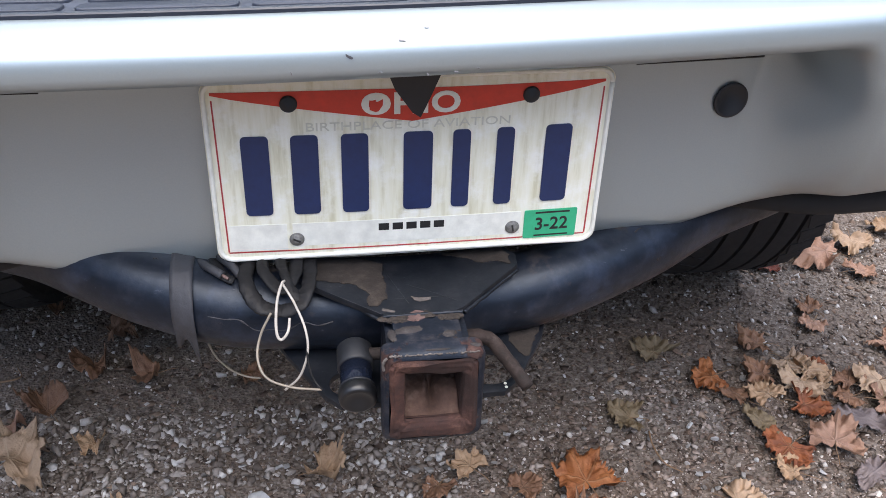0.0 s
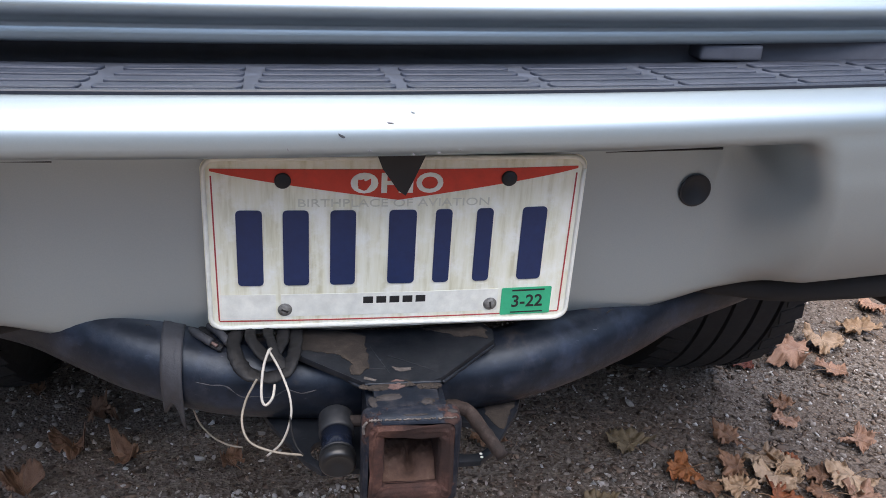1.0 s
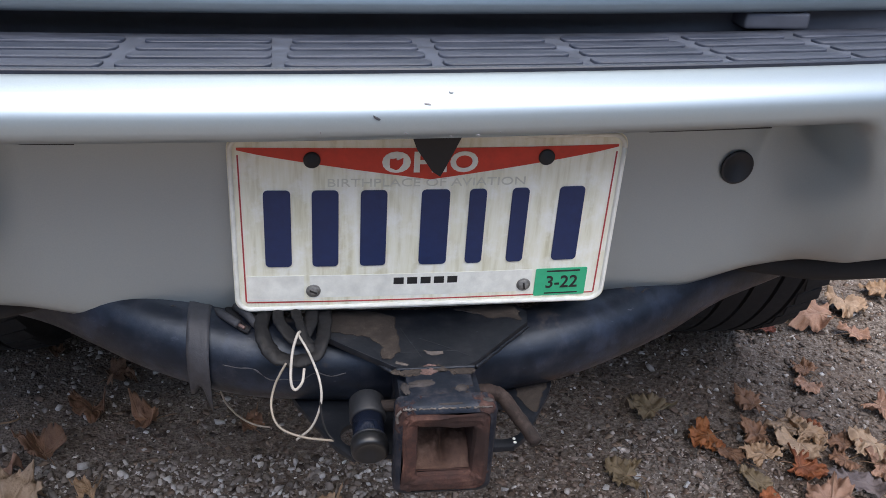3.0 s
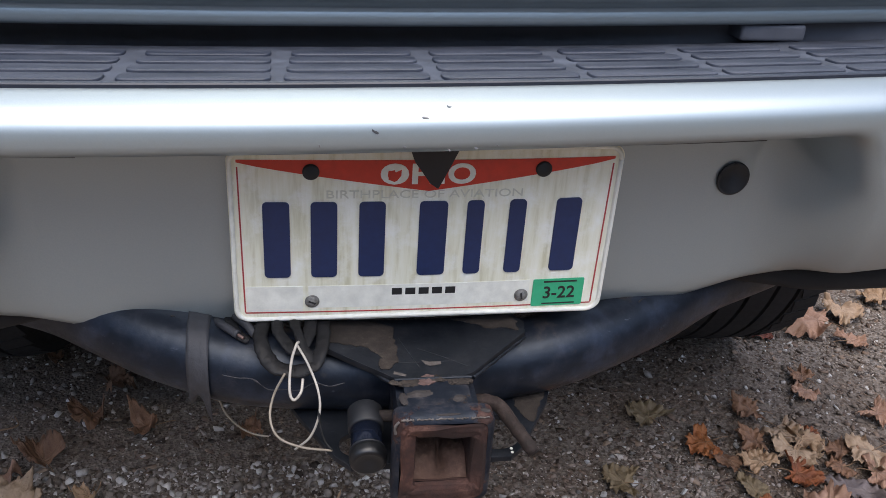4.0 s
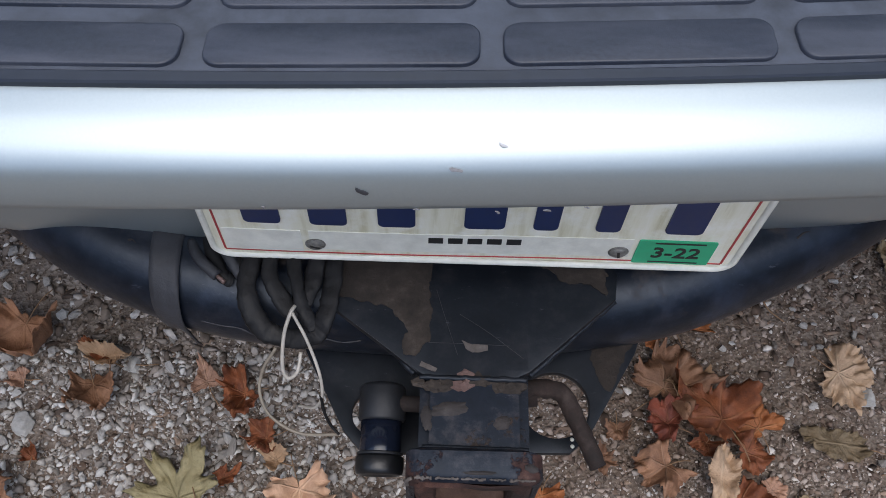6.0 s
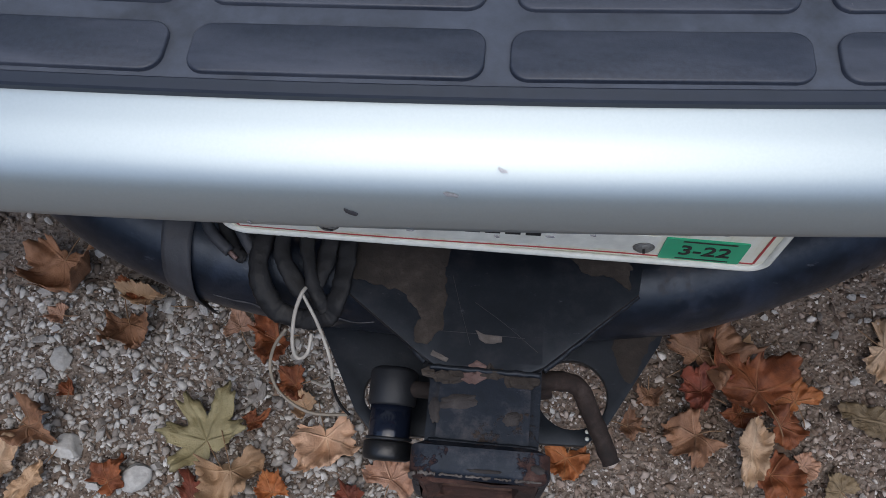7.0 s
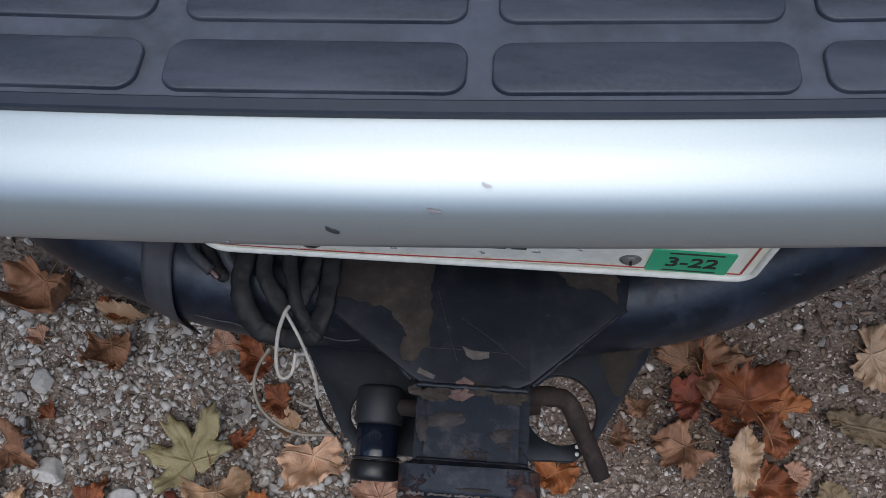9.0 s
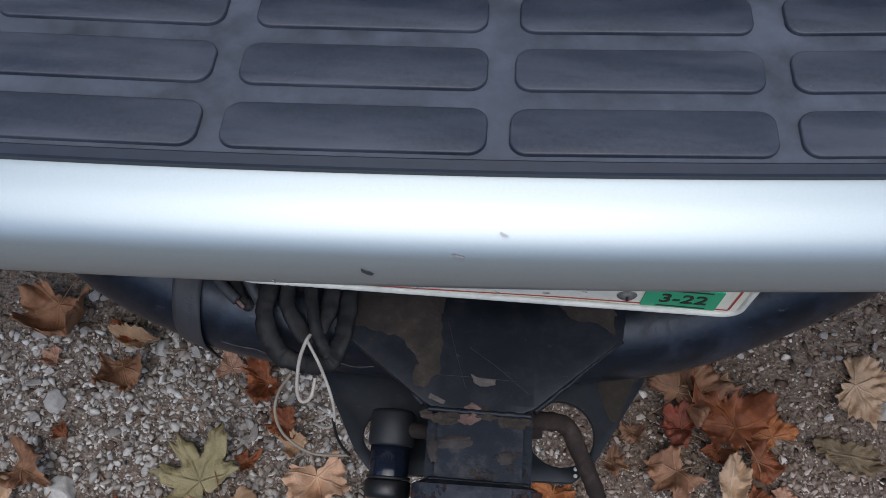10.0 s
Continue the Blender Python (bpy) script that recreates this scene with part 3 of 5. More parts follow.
def tread_block(x0, x1, y0, y1, parent):
    """One raised rounded block of the tread, with softened edges."""
    w, h = x1 - x0, y1 - y0
    cx, cy = (x0 + x1) / 2, (y0 + y1) / 2
    rings = []
    for inset, up in ((0.0, -0.001), (0.0001, 0.0014), (0.0003, 0.0019), (0.0009, 0.0022)):
        ring = []
        for px, py in rounded(w - 2 * inset, h - 2 * inset, 0.0070 - inset, 6):
            x, y = cx + px, cy + py
            ring.append(slant(x, y, 0.7483 + up - 0.10 * (y + 0.043)))
        rings.append(ring)
    n = len(rings[0])
    verts = [p for r in rings for p in r]
    faces = [(k * n + i, k * n + (i + 1) % n, (k + 1) * n + (i + 1) % n, (k + 1) * n + i) for k in range(3) for i in range(n)]
    faces.append(tuple(3 * n + i for i in range(n)))
    ob = raw_part("tread_block", verts, faces, PAD, parent)
    ob.data.set_sharp_from_angle(angle=radians(50))
    return ob


def rounded(w, h, r, n=8):
    out = []
    for cx, cz, a0 in ((w / 2 - r, h / 2 - r, 0), (-w / 2 + r, h / 2 - r, 90), (-w / 2 + r, -h / 2 + r, 180), (w / 2 - r, -h / 2 + r, 270)):
        for k in range(n + 1):
            a = radians(a0 + 90 * k / n)
            out.append((cx + r * math.cos(a), cz + r * math.sin(a)))
    return out


def step_pad(root):
    """Plastic step pad: a slab with a rounded front edge, and rows of raised tread blocks on it."""
    xs = np.linspace(-0.98, 0.98, 99)
    prof = [(-0.0475, 0.7425), (-0.0477, 0.7455), (-0.0472, 0.7482), (-0.0460, 0.7492), (-0.0445, 0.7492), (-0.0437, 0.7482), (-0.0430, 0.7484), (0.0, 0.7441), (0.106, 0.7335), (0.112, 0.7310), (0.114, 0.7200), (0.15, 0.7190)]
    verts = [slant(x, y, z) for x in xs for y, z in prof]
    n = len(prof)
    faces = [(i * n + k, (i + 1) * n + k, (i + 1) * n + k + 1, i * n + k + 1) for i in range(len(xs) - 1) for k in range(n - 1)]
    pad = raw_part("step_pad", verts, faces, PAD_BASE, root, "dark grey plastic step pad with raised tread blocks")
    pad.data.set_sharp_from_angle(angle=radians(40))
    rim = [(-0.0482, 0.7440), (-0.0483, 0.7488), (-0.0476, 0.7497), (-0.0432, 0.7497), (-0.0425, 0.7492), (-0.0424, 0.7475)]
    n = len(rim)
    verts = [slant(x, y, z) for x in xs for y, z in rim]
    faces = [(i * n + k, (i + 1) * n + k, (i + 1) * n + k + 1, i * n + k + 1) for i in range(len(xs) - 1) for k in range(n - 1)]
    edge = raw_part("front_rim", verts, faces, RIM_DARK, pad, "dark glossy front rim")
    edge.data.set_sharp_from_angle(angle=radians(30))
    for row in range(4):
        y0 = -0.0402 + 0.0326 * row
        for col in range(-6, 7):
            c = -0.0575 + 0.1115 * col
            half = 0.0515 - 0.0012 * row
            tread_block(c - half, c + half, y0, y0 + 0.0228, pad)


def tailgate(root):
    prof = [(0.14, 0.7515), (0.104, 0.7515), (0.0995, 0.7525), (0.0965, 0.756), (0.0965, 0.761), (0.0985, 0.7665), (0.0975, 0.7685), (0.090, 0.7725), (0.084, 0.777), (0.081, 0.783), (0.083, 0.790), (0.090, 0.797), (0.102, 0.806), (0.114, 0.822), (0.12, 0.85), (0.125, 0.92), (0.13, 1.05), (0.16, 1.18)]
    pts = curve_through(prof[:16], 70) + [Vector((p[0], p[1], 0)) for p in prof[16:]]
    xs = [-0.93, -0.9, -0.8, -0.6, -0.45, -0.3, -0.15, 0, 0.15, 0.3, 0.45, 0.6, 0.8, 0.9, 0.93]
    verts = [slant(x, p[0], p[1]) for x in xs for p in pts]
    n = len(pts)
    faces = [(i * n + k, i * n + k + 1, (i + 1) * n + k + 1, (i + 1) * n + k) for i in range(len(xs) - 1) for k in range(n - 1)]
    raw_part("tailgate", verts, faces, PAINT, root, "silver tailgate with a rolled lower edge")
    # sill behind the pad and the underside
    part("sill_panel", box_bm(0, 0.17, 0.725, 1.84, 0.03, 0.09, 0.004), SILL, root, "dark sill behind the step pad")
    m = pose(0, 0, 0, 0, 0, 3)
    part("latch_cover", box_bm(0.338, 0.146, 0.7475, 0.066, 0.03, 0.016, 0.004, 3, m), SILL, root, "grey latch cover in the gap")


def upper_body(root):
    """The plain closed shell of the vehicle: sides, glass, roof, bonnet and front."""
    def panel(name, pts, material, label=""):
        n = len(pts)
        verts = [slant(s * w, y, z) for s in (-1, 1) for y, z, w in pts]
        faces = [(i, i + 1, n + i + 1, n + i) for i in range(n - 1)]
        ob = raw_part(name, verts, faces, material, root, label)
        so = ob.modifiers.new("thick", "SOLIDIFY")
        so.thickness = 0.02
    panel("rear_window", [(0.16, 1.18, 0.90), (0.24, 1.45, 0.84), (0.34, 1.70, 0.76)], GLASS, "dark rear window")
    panel("roof", [(0.34, 1.70, 0.76), (0.42, 1.77, 0.73), (0.9, 1.80, 0.72), (2.0, 1.80, 0.72), (2.7, 1.76, 0.71)], PAINT, "silver roof")
    panel("windscreen", [(2.7, 1.76, 0.71), (3.0, 1.55, 0.80), (3.45, 1.18, 0.90)], GLASS, "dark windscreen")
    panel("bonnet", [(3.45, 1.18, 0.92), (3.9, 1.13, 0.92), (4.5, 1.02, 0.88), (4.65, 0.92, 0.85)], PAINT, "silver bonnet")
    panel("front_panel", [(4.65, 0.92, 0.85), (4.72, 0.75, 0.84), (4.72, 0.5, 0.84)], PAINT, "silver front panel")
    for s in (-1, 1):
        side = [slant(s * 0.94, y, z) for y, z in ((0.14, 1.18), (0.14, 0.75), (0.16, 0.55), (0.50, 0.55), (0.52, 0.72), (0.70, 0.82), (1.0, 0.82), (1.18, 0.72), (1.22, 0.45), (3.52, 0.45), (3.55, 0.72), (3.72, 0.82), (4.05, 0.82), (4.25, 0.72), (4.28, 0.5), (4.70, 0.5), (4.65, 0.90), (4.5, 1.0), (3.9, 1.12), (3.45, 1.18))]
        ob = raw_part("side_panel", side, [tuple(range(len(side)))], PAINT, root, "silver side panel", smooth=False)
        so = ob.modifiers.new("thick", "SOLIDIFY")
        so.thickness, so.offset = 0.03, 0
        glass = [slant(s * w, y, z) for y, z, w in ((0.16, 1.18, 0.93), (3.43, 1.18, 0.93), (2.7, 1.76, 0.71), (0.42, 1.77, 0.73), (0.34, 1.70, 0.76))]
        ob = raw_part("side_window", glass, [tuple(range(5))], GLASS, root, "dark side windows", smooth=False)
        so = ob.modifiers.new("thick", "SOLIDIFY")
        so.thickness, so.offset = 0.01, 0


def underbody(root):
    part("floor_pan", box_bm(0, 2.60, 0.485, 1.5, 4.3, 0.19, 0.01), UNDER, root, "dirty black floor pan")
    for s in (-1, 1):
        part("frame_rail", box_bm(s * 0.52, 1.3, 0.525, 0.07, 2.3, 0.10, 0.01), UNDER, root)
    part("rear_valance", box_bm(0, 0.085, 0.548, 1.7, 0.006, 0.07, 0.002), UNDER, root, "black inner valance")
    for s in (-1, 1):
        path = [slant(s * x, y, z) for x, y, z in ((0.20, 0.105, 0.522), (0.28, 0.080, 0.524), (0.35, 0.040, 0.527), (0.42, 0.012, 0.529), (0.6, 0.002, 0.530), (0.85, 0.03, 0.532))]
        v, f = sweep(path, 0.017, 14, 6)
        raw_part("bumper_edge_trim", v, f, UNDER, root, "black lower edge trim")
    path = [(0.52, 0.35, 0.50), (0.55, 0.2, 0.50), (0.575, 0.08, 0.505)]
    v, f = sweep(path, 0.024, 16, 6)
    raw_part("tail_pipe", v, f, UNDER, root, "dark tail pipe")


def wheel(root, x, y):
    r, w = 0.37, 0.115
    prof = [(-w + 0.02, 0.22), (-w - 0.004, 0.25), (-w - 0.008, 0.30), (-w, 0.345), (-w + 0.012, r - 0.012), (-w + 0.025, r - 0.004)]
    g = 0.007
    for c in (-0.062, -0.022, 0.022, 0.062):
        e = r - 0.05 * c * c / w
        prof += [(c - 0.0036, e), (c - 0.0026, e - g), (c + 0.0026, e - g), (c + 0.0036, e)]
    prof += [(w - 0.025, r - 0.004), (w - 0.012, r - 0.012), (w, 0.345), (w + 0.008, 0.30), (w + 0.004, 0.25), (w - 0.02, 0.22)]
    v, f = lathe(prof, (x, y, r - 0.008), (1, 0, 0), 96)
    tyre = raw_part("tyre", v, f[:-2], RUBBER, root, "black rubber tyre with worn tread")
    tyre.data.set_sharp_from_angle(angle=radians(35))
    v, f = lathe([(-0.06, 0.23), (-0.05, 0.21), (0.03, 0.2), (0.045, 0.08), (0.06, 0.06), (0.062, 0.0)], (x, y, r - 0.008), (1 if x > 0 else -1, 0, 0), 48)
    raw_part("rim", v, f, STEEL, tyre)
    if y < 2:
        # blocks across the shoulder ribs
        for sx in (-0.092, 0.092):
            bm = bmesh.new()
            bmesh.ops.create_cube(bm, size=1, matrix=Matrix.Diagonal((0.042, 0.033, 0.014, 1)))
            for w in bm.verts:
                w.co.z -= 0.006 if w.co.x * sx > 0 else 0
            me = bpy.data.meshes.new("tread_block")
            bm.to_mesh(me)
            bm.free()
            me.materials.append(RUBBER)
            for k in range(56):
                ob = new("tread_block", me)
                ob.parent = tyre
                ob.matrix_basis = Matrix.Translation((x + sx, y, r - 0.008)) @ Matrix.Rotation(2 * math.pi * k / 56, 4, "X") @ Matrix.Translation((0, 0, r - 0.0075)) @ Matrix.Rotation(0.25 if sx > 0 else -0.25, 4, "Z")


suv = tagged(empty("suv", (0, 1.8, 0)), "silver sport utility vehicle seen close at its rear bumper", "car")
bumper(suv)
step_pad(suv)
tailgate(suv)
upper_body(suv)
underbody(suv)
for wx, wy in ((0.637, 0.855), (-0.637, 0.855), (0.70, 3.9), (-0.70, 3.9)):
    wheel(suv, wx, wy)


# ---------- number plate ----------
PLATE_AT = (0.0020, 0.0, 0.6050)


def on_plate(u, v, d=0.0):
    """Plate coordinates (along, up, out of the face) to the world: a slightly bent sheet."""
    out = (max(0.0, u) / 0.157) ** 2
    y = 0.018 * u - 0.012 * v + 0.12 * u * u - 0.002 - 0.0085 * out - d
    return (PLATE_AT[0] + u, PLATE_AT[1] + y, PLATE_AT[2] + v + 0.004 * u + 0.0050 * out)


def flat_on_plate(name, outline, d0, d1, material, parent, label="", cuts=24):
    """A raised patch on the bent plate from an outline in plate coordinates."""
    bm = bmesh.new()
    vs = [bm.verts.new((u, v, 0)) for u, v in outline]
    bm.faces.new(vs)
    us = [u for u, v in outline]
    for i in range(1, cuts):
        c = min(us) + (max(us) - min(us)) * i / cuts
        bmesh.ops.bisect_plane(bm, geom=list(bm.verts) + list(bm.edges) + list(bm.faces), plane_co=(c, 0, 0), plane_no=(1, 0, 0))
    ext = bmesh.ops.extrude_face_region(bm, geom=list(bm.faces))
    new_v = {v for v in ext["geom"] if isinstance(v, bmesh.types.BMVert)}
    for v in bm.verts:
        v.co = on_plate(v.co.x, v.co.y, d1 if v in new_v else d0)
    return part(name, bm, material, parent, label, smooth=False)


def plate_text(name, words, size, u, v, d, material, parent, width=None, bold=0.0):
    cu = bpy.data.curves.new(name, "FONT")
    cu.body, cu.size, cu.align_x, cu.align_y = words, size, "CENTER", "CENTER"
    cu.extrude, cu.offset, cu.resolution_u = 0.0002, bold, 4
    tmp = new(name, cu)
    me = bpy.data.meshes.new_from_object(tmp.evaluated_get(bpy.context.evaluated_depsgraph_get()))
    bpy.data.objects.remove(tmp)
    span = max(p.co.x for p in me.vertices) - min(p.co.x for p in me.vertices)
    k = (width / span) if width else 1.0
    for p in me.vertices:
        p.co = on_plate(u + p.co.x * k, v + p.co.y, d + p.co.z)
    me.materials.clear()
    me.materials.append(material)
    return hang(new(name, me), parent)


def number_plate():
    root = tagged(empty("license_plate", PLATE_AT), "weathered white plate with a red band and dark blue bars", "license plate")
    W, H = 0.314, 0.1560
    ring = rounded(W, H, 0.011)
    flat_on_plate("plate_sheet", ring, -0.0012, 0.0, SHEET, root, cuts=40)
    # rolled rim
    path = [on_plate(u * 0.985, v * 0.975, 0.0002) for u, v in ring + ring[:1]]
    dense = []
    for a, b in zip(path, path[1:]):
        n = max(1, int((Vector(b) - Vector(a)).length / 0.012))
        dense += [Vector(a).lerp(Vector(b), k / n) for k in range(n)]
    v, f = sweep(dense + [dense[0]], 0.0021, 8, 1, 0.8)
    raw_part("rim", v, f, RIM, root, "raised cream rim")
    for s in (-1, 1):
        flat_on_plate("border_line", [(s * 0.1473, -0.069), (s * 0.1485, -0.069), (s * 0.1495, 0.062), (s * 0.1483, 0.062)], 0.0, 0.0004, REDLINE, root, cuts=2)
    flat_on_plate("border_line", [(-0.1478, -0.0702), (0.1478, -0.0702), (0.1478, -0.0692), (-0.1478, -0.0692)], 0.0, 0.0004, REDLINE, root, cuts=16)
    flat_on_plate("sticker_well", [(-0.1465, -0.0685), (-0.1005, -0.0685), (-0.1005, -0.0445), (-0.1465, -0.0445)], 0.0, 0.0005, RIM, root, "pale embossed sticker well", cuts=6)
    top = [(-0.1495 + 0.299 * k / 20, 0.0680) for k in range(21)]
    low = [(0.1495 - 0.299 * k / 20, 0.0660 - 0.0245 * (1 - abs(k / 10 - 1)) ** 0.85) for k in range(21)]
    flat_on_plate("red_band", top + low, 0.0, 0.0005, RED, root, "faded red band", cuts=20)
    flat_on_plate("state_disc", circle(-0.0277, 0.0555, 0.0080), 0.0006, 0.0009, RIM, root, cuts=4)
    flat_on_plate("state_shape", [(-0.0277 + u, 0.0555 + v) for u, v in ((-0.0052, 0.0040), (-0.0015, 0.0034), (0.0010, 0.0026), (0.0052, 0.0048), (0.0050, -0.0002), (0.0018, -0.0048), (-0.0004, -0.0056), (-0.0050, -0.0036))], 0.0009, 0.0012, RED, root, "small red state outline", cuts=3)
    for ch, lo, hi in (("O", -0.0390, -0.0165), ("H", -0.0140, 0.0051), ("I", 0.0078, 0.0121), ("O", 0.0146, 0.0370)):
        plate_text("letter", ch, 0.0235, (lo + hi) / 2, 0.0555, 0.0008, RIM, root, width=hi - lo, bold=0.0007)
    flat_on_plate("state_outline", [(-0.0330, 0.0585), (-0.0305, 0.0592), (-0.0280, 0.0600), (-0.0275, 0.0550), (-0.0300, 0.0522), (-0.0318, 0.0530), (-0.0332, 0.0545)], 0.0008, 0.0012, RED, root, cuts=1)
    plate_text("slogan", "BIRTHPLACE OF AVIATION", 0.0098, -0.002, 0.0385, 0.0002, FADED, root, width=0.158)
    # registration characters, as plain bars
    for u, w in ((-0.1205, 0.021), (-0.083, 0.021), (-0.0445, 0.021), (0.005, 0.023), (0.0395, 0.014), (0.0745, 0.014), (0.117, 0.021)):
        ol = [(u + a, -0.0015 + b) for a, b in rounded(w, 0.068, 0.0035, 4)]
        flat_on_plate("character_bar", ol, 0.0, 0.0012, NAVY, root, "embossed dark blue bar", cuts=3)
    for k in range(5):
        u = -0.0265 + 0.0114 * k
        flat_on_plate("county_bar", [(u, -0.0545), (u + 0.0086, -0.0545), (u + 0.0086, -0.0480), (u, -0.0480)], 0.0, 0.0004, INK, root, cuts=2)
    # faint stickers and the embossed lower field
    flat_on_plate("lower_field", [(-0.096, -0.0655), (0.092, -0.0655), (0.092, -0.0445), (-0.096, -0.0445)], 0.0, 0.00035, RIM, root, "paler lower strip", cuts=12)
    st = flat_on_plate("sticker", [(u + 0.1175, v - 0.0575) for u, v in rounded(0.0445, 0.0265, 0.0012, 3)], 0.0, 0.0009, GREEN, root, "green registration sticker", cuts=4)
    plate_text("sticker_date", "3-22", 0.0165, 0.1185, -0.0580, 0.0011, INK, st, width=0.0275, bold=0.0002)
    flat_on_plate("sticker_print", [(0.1045, -0.0475), (0.1335, -0.0475), (0.1335, -0.0460), (0.1045, -0.0460)], 0.0009, 0.0011, INK, st, cuts=2)
    flat_on_plate("sticker_print", [(0.1045, -0.0690), (0.1335, -0.0690), (0.1335, -0.0678), (0.1045, -0.0678)], 0.0009, 0.0011, INK, st, cuts=2)
    for u, v in ((-0.093, 0.0585), (0.092, 0.0590)):
        a = on_plate(u, v, 0.0)
        vv, ff = lathe([(-0.002, 0.0066), (0.0018, 0.0066), (0.0028, 0.0055), (0.003, 0.0)], a, (0.03, -1, -0.05), 28)
        raw_part("bolt_cap", vv, ff, BLACK, root, "round black bolt cap")
    for u, v in ((-0.093, -0.0590), (0.0855, -0.0590)):
        a = on_plate(u, v, 0.0)
        vv, ff = lathe([(-0.012, 0.0045), (0.0008, 0.0052), (0.0018, 0.0050), (0.0027, 0.0036), (0.0030, 0.0)], a, (0.03, -1, -0.05), 24)
        sc = raw_part("screw", vv, ff, DULL, root, "dirty slotted steel screw")
        part("slot", box_bm(a[0], a[1] - 0.0026, a[2], 0.0062, 0.0010, 0.0016, 0.0, 1, pose(0, 0, 0, 0, 25 if u < 0 else 80, 0)), INK, sc, smooth=False)
        vv, ff = lathe([(0.0003, 0.0061), (0.0010, 0.0060), (0.0011, 0.0050)], a, (0.03, -1, -0.05), 24)
        raw_part("washer", vv, ff, DULL, sc)
    # plate bracket hidden behind
    part("backing_bracket", box_bm(0.0045, 0.0085, 0.605, 0.20, 0.006, 0.11, 0.002), BLACK, root)


number_plate()


# ---------- trailer hitch ----------
def trailer_hitch():
    root = tagged(empty("trailer_hitch", (0.005, 0.0, 0.48)), "black painted steel tow hitch with rust, bolted below the bumper", "trailer hitch")
    path = [(-0.62, 0.30, 0.53), (-0.52, 0.19, 0.515), (-0.42, 0.128, 0.511), (-0.315, 0.078, 0.509), (-0.26, 0.041, 0.506), (-0.206, 0.014, 0.495), (-0.132, -0.001, 0.4805), (0, -0.004, 0.475), (0.078, 0.004, 0.4755), (0.141, 0.017, 0.4815), (0.227, 0.056, 0.490), (0.304, 0.100, 0.501), (0.42, 0.15, 0.515), (0.55, 0.25, 0.53)]
    v, f = sweep(path, 0.0350, 40, 10)
    raw_part("cross_tube", v, f, TUBE, root, "scuffed black round cross tube")
    # top gusset
    ol = [(-0.080, 0.016), (0.082, 0.016), (0.092, -0.004), (0.090, -0.020), (0.038, -0.066), (0.026, -0.072), (-0.020, -0.072), (-0.030, -0.066), (-0.086, -0.026), (-0.088, -0.004)]
    bm = prism_bm(ol, [], 0.508, 0.514, 0.0012)
    for k in range(-4, 5):
        bmesh.ops.bisect_plane(bm, geom=list(bm.verts) + list(bm.edges) + list(bm.faces), plane_co=(0.018 * k, 0, 0), plane_no=(1, 0, 0))
    bmesh.ops.bisect_plane(bm, geom=list(bm.verts) + list(bm.edges) + list(bm.faces), plane_co=(0, -0.03, 0), plane_no=(0, 1, 0))
    for w in bm.verts:
        w.co.z += -0.03 * max(0, -w.co.y - 0.03) + 0.02 * w.co.x + 0.8 * w.co.x ** 2
    part("top_gusset", bm, GUSSET, root, "flaking black gusset plate with brown rust")
    # square receiver tube, hollow
    cx, cz = 0.0055, 0.4800
    bm = bmesh.new()
    loops = []
    for y, half in ((-0.128, 0.0318), (-0.0, 0.0318)):
        loops.append([bm.verts.new((cx + half * a, y, cz + half * b)) for a, b in ((-1, -1), (1, -1), (1, 1), (-1, 1))])
    for i in range(4):
        j = (i + 1) % 4
        bm.faces.new((loops[0][i], loops[0][j], loops[1][j], loops[1][i]))
    bmesh.ops.bevel(bm, geom=[e for e in bm.edges if abs(e.verts[0].co.y - e.verts[1].co.y) > 0.05], offset=0.006, segments=4, affect="EDGES")
    part("receiver_tube", bm, RECEIVER, root, "square black receiver tube, paint chipped")
    bm = bmesh.new()
    loops = []
    for y, half in ((-0.128, 0.0214), (-0.02, 0.0208)):
        loops.append([bm.verts.new((cx + half * a, y, cz + 0.001 + half * 1.06 * b)) for a, b in ((-1, -1), (1, -1), (1, 1), (-1, 1))])
    for i in range(4):
        j = (i + 1) % 4
        bm.faces.new((loops[0][j], loops[0][i], loops[1][i], loops[1][j]))
    bm.faces.new(loops[1])
    part("receiver_bore", bm, RUST, root, "rusty inside of the receiver", smooth=False)
    # collar: outer frame with a square mouth
    bm = bmesh.new()
    outer, inner = 0.0380, 0.0212

    def square_ring(mesh, y, hx, hz, rc):
        pts = []
        for a, b, t0 in ((-1, -1, 180), (1, -1, 270), (1, 1, 0), (-1, 1, 90)):
            for k in range(7):
                t = radians(t0 + 15 * k)
                pts.append(mesh.verts.new((cx + a * (hx - rc) + rc * math.cos(t), y, cz + b * (hz - rc) + rc * math.sin(t))))
        return pts

    def skin(mesh, rings):
        for p, q in zip(rings, rings[1:]):
            for i in range(28):
                j = (i + 1) % 28
                mesh.faces.new((p[i], p[j], q[j], q[i]))

    def roughen(mesh, amount):
        for w in mesh.verts:
            w.co += Vector((noise.noise(w.co * 120), noise.noise(w.co * 120 + Vector((9, 0, 0))), noise.noise(w.co * 120 + Vector((0, 9, 0))))) * amount

    skin(bm, [square_ring(bm, y, hx, hz, 0.008) for y, hx, hz in ((-0.1120, outer - 0.006, outer - 0.004), (-0.1165, outer, outer + 0.004), (-0.1290, outer, outer + 0.004), (-0.1320, outer - 0.002, outer + 0.002), (-0.1332, outer - 0.005, outer - 0.001))])
    roughen(bm, 0.0007)
    part("receiver_collar", bm, COLLAR, root, "black collar with rusty edges")
    bm = bmesh.new()
